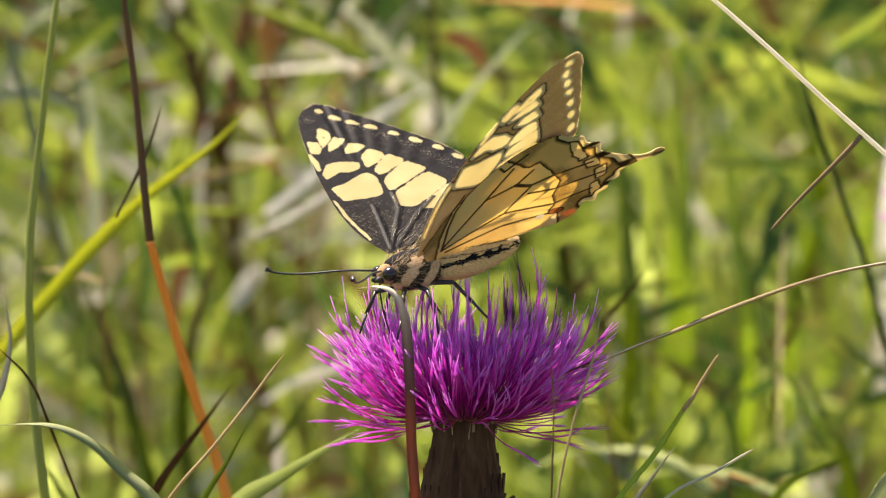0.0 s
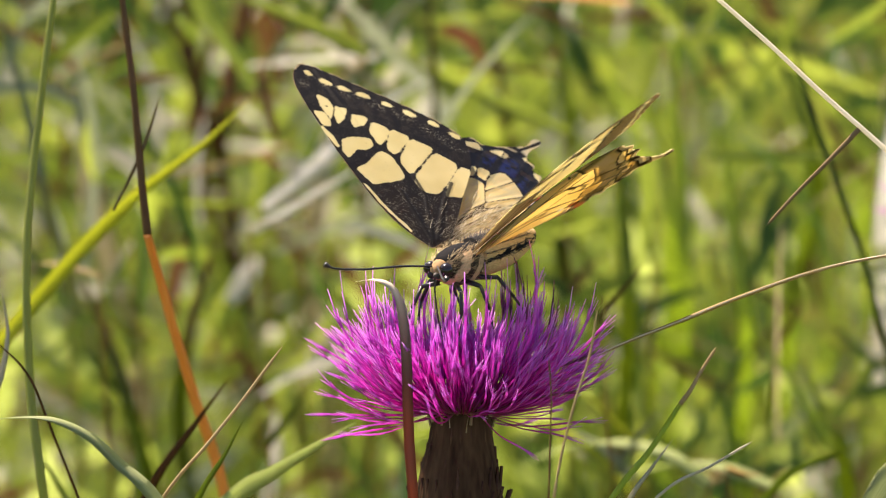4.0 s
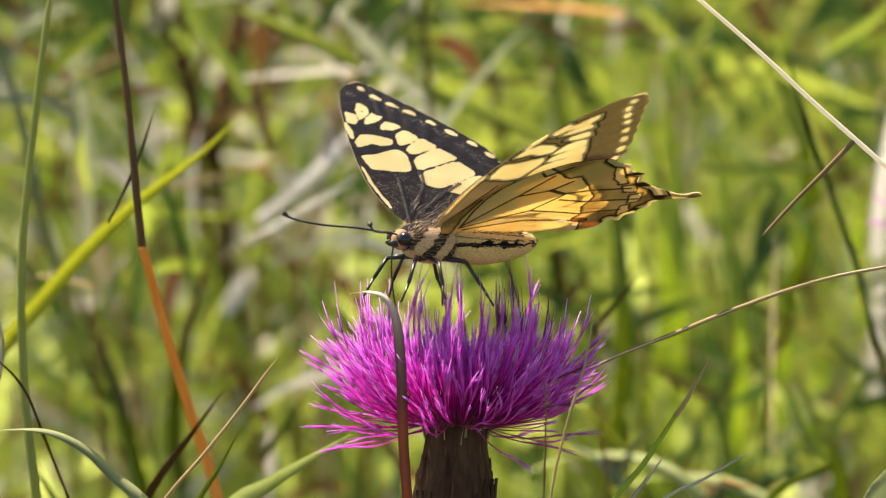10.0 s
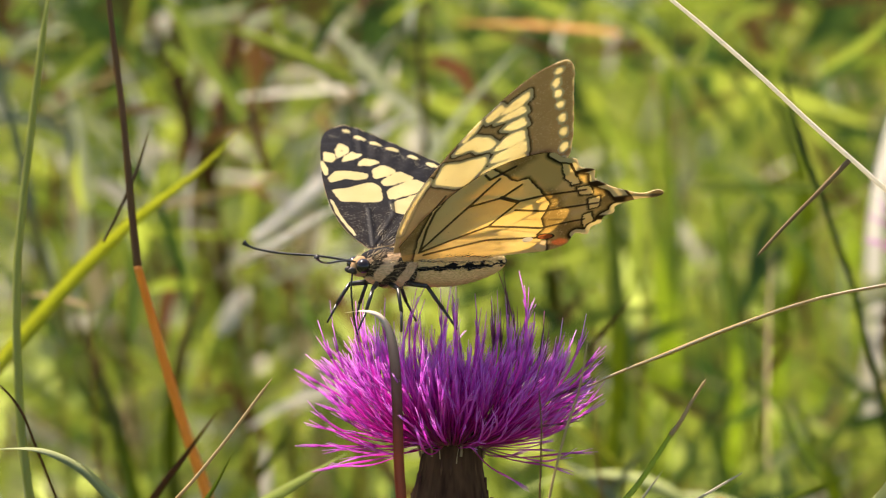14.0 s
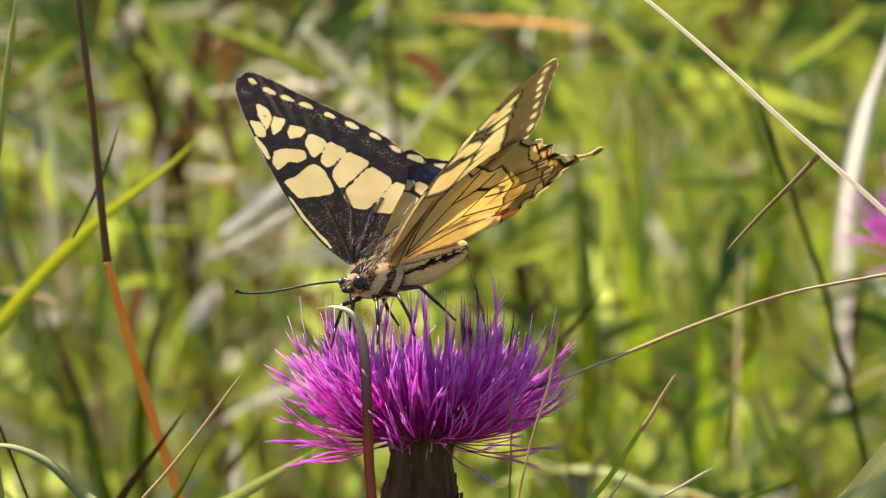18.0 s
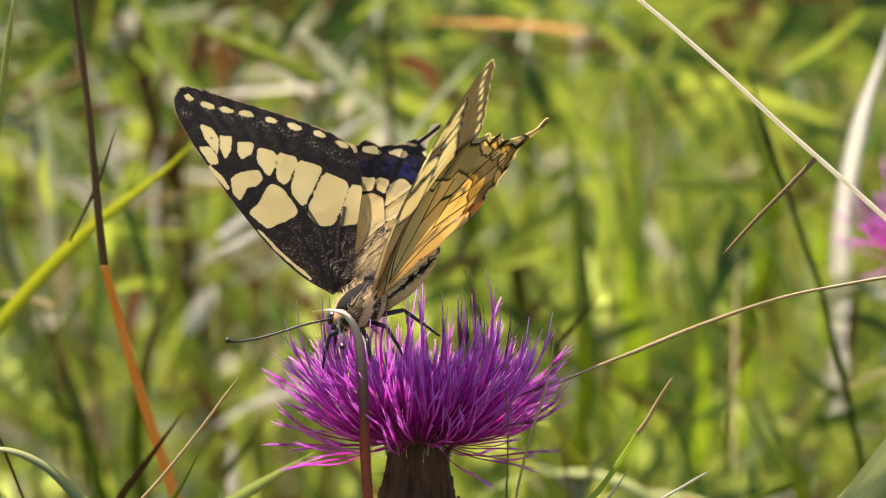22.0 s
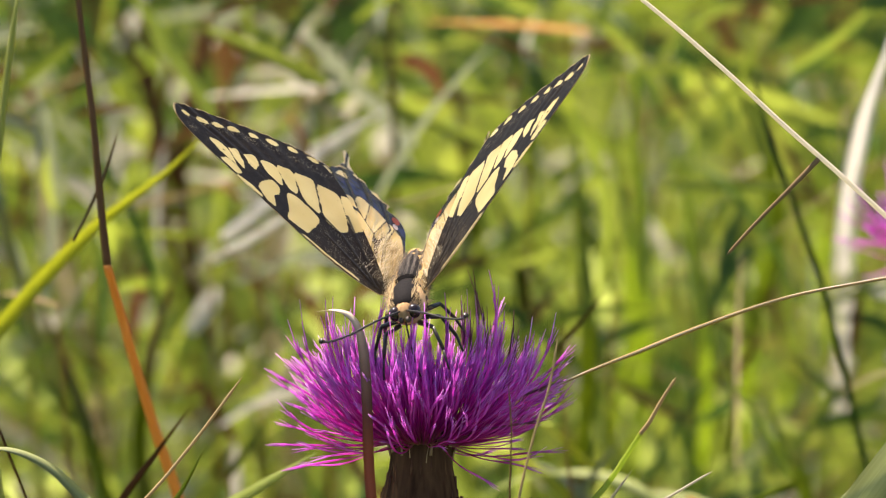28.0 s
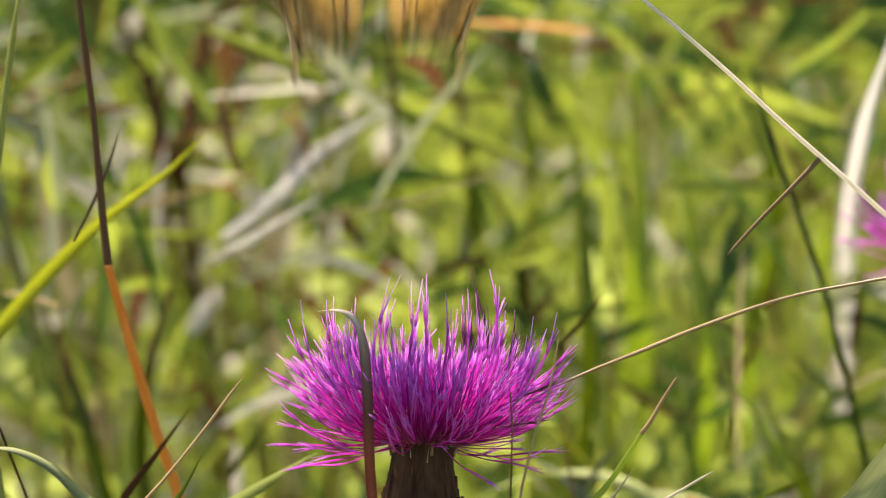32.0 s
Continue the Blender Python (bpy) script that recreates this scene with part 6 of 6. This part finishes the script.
    for x, fwd, reach, down in ((5.2, 3.2, 2.8, 5.4), (3.0, 0.6, 4.0, 5.8), (0.8, -4.0, 3.4, 6.0)):
        for s in (1, -1):
            bm = bmesh.new()
            k = rng.uniform(0.85, 1.15)
            hip = Vector((x, s * 1.4, -3.6)) * MM
            knee = hip + Vector((fwd * 0.6 * k, s * reach * 0.75, -0.4)) * MM
            ankle = knee + Vector((fwd * 0.5, s * reach * 0.35 * k, -down * 0.55)) * MM
            toe = ankle + Vector((fwd * 0.5 * k, s * reach * 0.15, -down * 0.5)) * MM
            ring_tube(bm, [hip, hip.lerp(knee, 0.5), knee], lambda t: 0.00042 - 0.0001 * t, 6)
            ring_tube(bm, [knee, knee.lerp(ankle, 0.5), ankle], 0.00028, 6)
            ring_tube(bm, [ankle, ankle.lerp(toe, 0.6), toe], lambda t: 0.00022 - 0.00007 * t, 6)
            part("leg", bm, chitin, root, "jointed black leg")
    up_f, un_f = wing_material("forewing upper scales", False, False), wing_material("forewing lower scales", False, True)
    up_h, un_h = wing_material("hindwing upper scales", True, False), wing_material("hindwing lower scales", True, True)
    wings = {}
    for s, tag in ((1, "left"), (-1, "right")):
        fm = wing_mesh("forewing", s, 0.0, (up_f, un_f), False)
        hm = wing_mesh("hindwing", s, 0.35, (up_h, un_h), True)
        for key, me, text in (("fore", fm, "forewing, black with rows of yellow cells"), ("hind", hm, "tailed hindwing, yellow with blue-black band and red spot")):
            w = new(key + "wing", me)
            w.parent = root
            w["label"] = text
            wings[tag, key] = w
        # long pale hairs on the inner part of the hindwing
        bm = bmesh.new()
        spots = [(Vector((-rng.uniform(2, 18), s * rng.triangular(-1.5, 5.5, 0.5), 0.1)) * MM, Vector((0, s * rng.uniform(-0.4, 0.3), 0.45))) for _ in range(280)]
        for p, _ in spots:
            p.z = (0.9 * math.sin(min(1, math.hypot(p.x, p.y) * 25) * math.pi) - 0.3) * MM
        fur_strands(bm, spots, 0.0026, rng, 0.000028)
        part("hairs", bm, pale_hair, wings[tag, "hind"], "long pale silky hairs")
    return root, wings


BUTTERFLY, WINGS = butterfly()


# ---------------------------------------------------------------- what moves
def motions():
    # seconds; place in millimetres from FOCUS; heading, pitch, roll; raising of the left and right wings; sweep of the left and right forewings
    rows = [
        (0, -2.74, -0.06, -1.04, -142.3, 3.6, 8.1, 47.9, 26.6, -2.1, -2.6),
        (0.5, -1.93, 0.53, -1.38, -136.5, 0.5, 2.5, 52.3, 21.2, 1.4, -3.6),
        (1, 0.32, 0.65, 0.44, -128.0, -10.1, 8.6, 40.3, 29.9, 1.5, -5.4),
        (1.5, 3.39, 0.63, 3.60, -132.4, -16.5, -4.7, 44.5, 22.7, 1.1, -4.4),
        (2, 3.04, 0.00, 2.31, -132.7, -11.8, 2.1, 37.3, 32.7, -1.8, -4.1),
        (2.5, 1.25, -0.14, -0.21, -126.0, 2.9, 6.6, 50.3, 39.9, -0.7, -0.9),
        (3, 3.20, -1.20, -0.56, -124.9, 6.2, 7.4, 52.7, 43.8, -3.1, 1.4),
        (3.5, 2.93, 0.37, -1.15, -124.6, 5.2, 5.1, 43.6, 37.7, 12.3, 0.0),
        (5.5, 8.64, 3.01, -2.58, -113.9, -8.1, -2.2, 35.7, 31.6, 15.9, -5.1),
        (6, 7.32, -0.35, 0.14, -105.0, 1.1, 5.6, 38.9, 41.0, -3.1, -3.4),
        (6.5, 7.89, 0.43, -2.36, -105.4, 7.4, 4.9, 49.0, 49.1, 2.6, -0.7),
        (7, 5.82, -0.60, -1.70, -117.8, 7.6, 0.1, 40.8, 42.0, -0.3, -1.1),
        (7.5, 5.26, -0.91, -0.15, -123.4, 3.1, -3.8, 42.4, 38.3, 4.4, -2.3),
        (7.9, 4.9, -1.9, -1.1, -124.0, 14.5, -4.5, 41.0, 44.0, -2.0, 3.0),
        (8, 4.38, -2.32, -1.46, -124.7, 16.7, -7.9, 44.7, 50.0, -5.0, 6.6),
        (8.1, 5.2, -1.6, -0.9, -125.0, 6.0, -4.0, 33.0, 26.0, 2.0, -1.0),
        (8.5, 4.35, -1.67, -2.31, -127.6, 13.9, 2.0, 25.4, 47.5, -0.3, 3.4),
        (9, 2.53, -2.23, -1.56, -133.4, 12.0, -7.9, 51.1, 37.6, 1.0, 0.8),
        (9.5, 2.54, -1.01, 0.66, -147.5, -5.6, -1.1, 33.9, 45.0, -0.1, 0.9),
        (10, 0.83, -1.16, 3.67, -144.4, -8.6, 7.6, 33.1, 28.9, 1.9, -2.6),
        (10.5, -1.10, -0.75, 2.53, -141.6, -4.7, 0.7, 41.9, 28.2, -1.8, -0.4),
        (11, 1.25, -0.61, 1.96, -145.4, -6.1, 1.1, 47.0, 32.5, -3.3, -2.7),
        (11.5, -0.65, 0.42, -1.47, -143.4, 7.2, 0.5, 56.6, 36.8, -0.2, 0.3),
        (12, -1.37, 1.17, 1.26, -148.0, -0.5, 4.5, 46.6, 32.7, -0.9, -2.9),
        (12.5, 0.12, 0.41, 0.16, -147.4, 0.2, 5.1, 53.7, 38.3, -0.7, -2.7),
        (13, -1.46, 0.48, 0.54, -151.1, -0.8, 2.6, 50.1, 29.0, -3.0, -2.2),
        (13.5, -1.65, 0.13, -0.90, -141.5, 7.4, 3.1, 57.3, 29.1, 0.4, -0.2),
        (14, -3.99, -0.26, 2.64, -149.7, -4.8, 7.1, 49.8, 22.2, -1.6, -4.7),
        (14.5, -4.07, -0.11, 0.28, -144.8, 3.5, 5.9, 48.6, 22.9, -1.4, -2.8),
        (16.5, -4.12, -0.60, 0.57, -133.7, 3.5, 8.7, 52.1, 36.0, -3.6, -4.4),
        (17, -4.25, 0.11, -1.67, -128.1, 13.0, 6.2, 63.6, 38.3, -4.3, -1.3),
        (17.5, -3.19, -0.70, 0.58, -125.4, 1.0, 11.3, 52.8, 34.8, -2.8, -4.2),
        (18, -2.09, 0.47, 0.57, -131.7, 3.0, 13.8, 39.8, 46.2, 1.0, -2.1),
        (18.5, -2.19, 1.00, -1.52, -112.6, 5.9, 10.0, 61.0, 29.7, 0.4, -4.0),
        (19, 0.16, 2.24, -1.49, -112.4, 2.4, 21.1, 42.3, 46.4, -3.2, 1.3),
        (19.5, 1.32, 1.51, -2.69, -112.2, 8.0, 7.2, 53.8, 37.4, 0.6, 0.8),
        (20, -1.09, 0.43, 0.51, -125.0, -2.7, 8.5, 42.7, 37.2, -2.8, -0.3),
        (20.5, -2.62, -0.26, -0.84, -125.7, 4.3, 5.2, 42.9, 38.1, -2.3, -1.0),
        (21, -3.04, -0.93, -0.86, -124.5, 5.7, 11.2, 41.1, 42.7, -7.0, -1.1),
        (21.5, -3.84, -0.64, -0.96, -125.4, 5.0, 8.2, 45.4, 38.0, -2.1, -2.0),
        (22, -4.16, -1.16, -2.32, -125.5, 15.1, 7.3, 55.1, 43.2, -1.7, 1.1),
        (22.5, -6.32, -0.94, -1.85, -128.9, 11.9, 8.7, 47.9, 32.2, -2.6, -1.0),
        (23, -7.15, -0.59, -2.40, -132.1, 17.1, 5.6, 55.3, 30.6, -3.5, -1.2),
        (23.5, -5.95, -0.88, -2.62, -125.7, 14.0, 8.5, 49.0, 36.3, -1.2, -1.8),
        (24, -7.03, -1.10, -2.25, -126.4, 15.0, 4.7, 60.4, 29.8, -4.1, 1.0),
        (24.5, -5.97, -0.34, -1.83, -121.6, 7.7, 12.4, 42.6, 43.4, 0.1, -0.6),
        (25, -5.64, 1.41, -3.27, -120.7, 14.6, 15.7, 44.8, 45.1, -1.4, 2.2),
        (25.5, -3.00, 2.49, 0.47, -114.4, -1.4, 2.3, 45.5, 27.0, 4.2, -9.6),
        (27.5, 1.41, 1.46, -1.57, -97.1, -0.2, -0.1, 43.4, 34.1, -7.8, -1.0),
        (28, 0.96, -2.02, -1.71, -94.3, 6.7, 11.8, 43.0, 50.7, 4.9, 1.6),
        (28.5, 1.05, 1.29, -1.27, -91.1, 0.5, 1.6, 51.7, 30.4, -3.4, -3.0),
        (29, -0.17, -1.15, -2.33, -103.4, 9.0, 7.1, 42.8, 47.4, 1.6, 1.1),
        (29.5, -2.16, -0.40, -0.43, -115.8, -1.2, 3.3, 49.6, 40.3, -0.8, -1.4),
        (30, -2.56, 1.03, -3.61, -110.9, 18.1, 10.3, 45.3, 52.9, 3.8, 5.4),
        (30.5, -4.38, 0.33, -2.39, -115.1, 8.0, -0.5, 52.6, 28.3, 4.7, -0.9),
        (31, -4.68, -2.10, -1.95, -117.8, 3.4, 1.6, 54.0, 35.4, -3.2, -0.0),
        (31.2, -6.16, 0.47, -3.03, -118.6, 11.1, 1.6, 50.0, 34.4, 9.1, -1.2),
        (31.4, -6.05, 0.51, -2.99, -121.4, 11.4, 5.8, 45.1, 40.2, 6.0, -0.7),
        (31.5, -6.72, 0.12, -1.50, -129.2, 8.3, 3.7, 49.6, 35.6, -0.5, -0.0),
        (31.6, -6.66, -0.61, -2.15, -124.6, 6.8, 10.7, 44.1, 36.1, -0.2, -0.2),
        (31.7, -7.06, 0.98, -1.54, -112.4, -3.5, 8.6, 48.1, 23.4, -0.6, -3.7),
        (31.8, -2.39, 2.64, -1.27, -108.8, -5.9, -6.3, 57.6, 36.7, 2.4, 20.0),
        (31.9, -3.0, 2.0, 4.0, -88.0, -8.0, -4.0, 78.0, 85.0, 8.0, 8.0),
        (32, -4.0, 4.0, 54.5, -92.0, -66.0, 0.0, 30.0, 30.0, 8.0, 8.0),
    ]
    walk(BUTTERFLY, [(r[0], Matrix.Translation(FOCUS + Vector(r[1:4]) * MM) @ pose(0, 0, 0, 0, 0, r[4]) @ pose(0, 0, 0, 0, r[5], 0) @ pose(0, 0, 0, r[6], 0, 0)) for r in rows])
    hx, hy, hz = HINGE
    for s, tag, up, sweep in ((1, "left", 7, 9), (-1, "right", 8, 10)):
        hinge = Matrix.Translation(Vector((hx, s * hy, hz)) * MM)
        walk(WINGS[tag, "fore"], [(r[0], hinge @ pose(0, 0, 0, s * r[up], 0, 0) @ pose(0, 0, 0, 0, 0, -s * r[sweep])) for r in rows])
        walk(WINGS[tag, "hind"], [(r[0], hinge @ pose(0, 0, 0, s * r[up], 0, 0)) for r in rows])


motions()
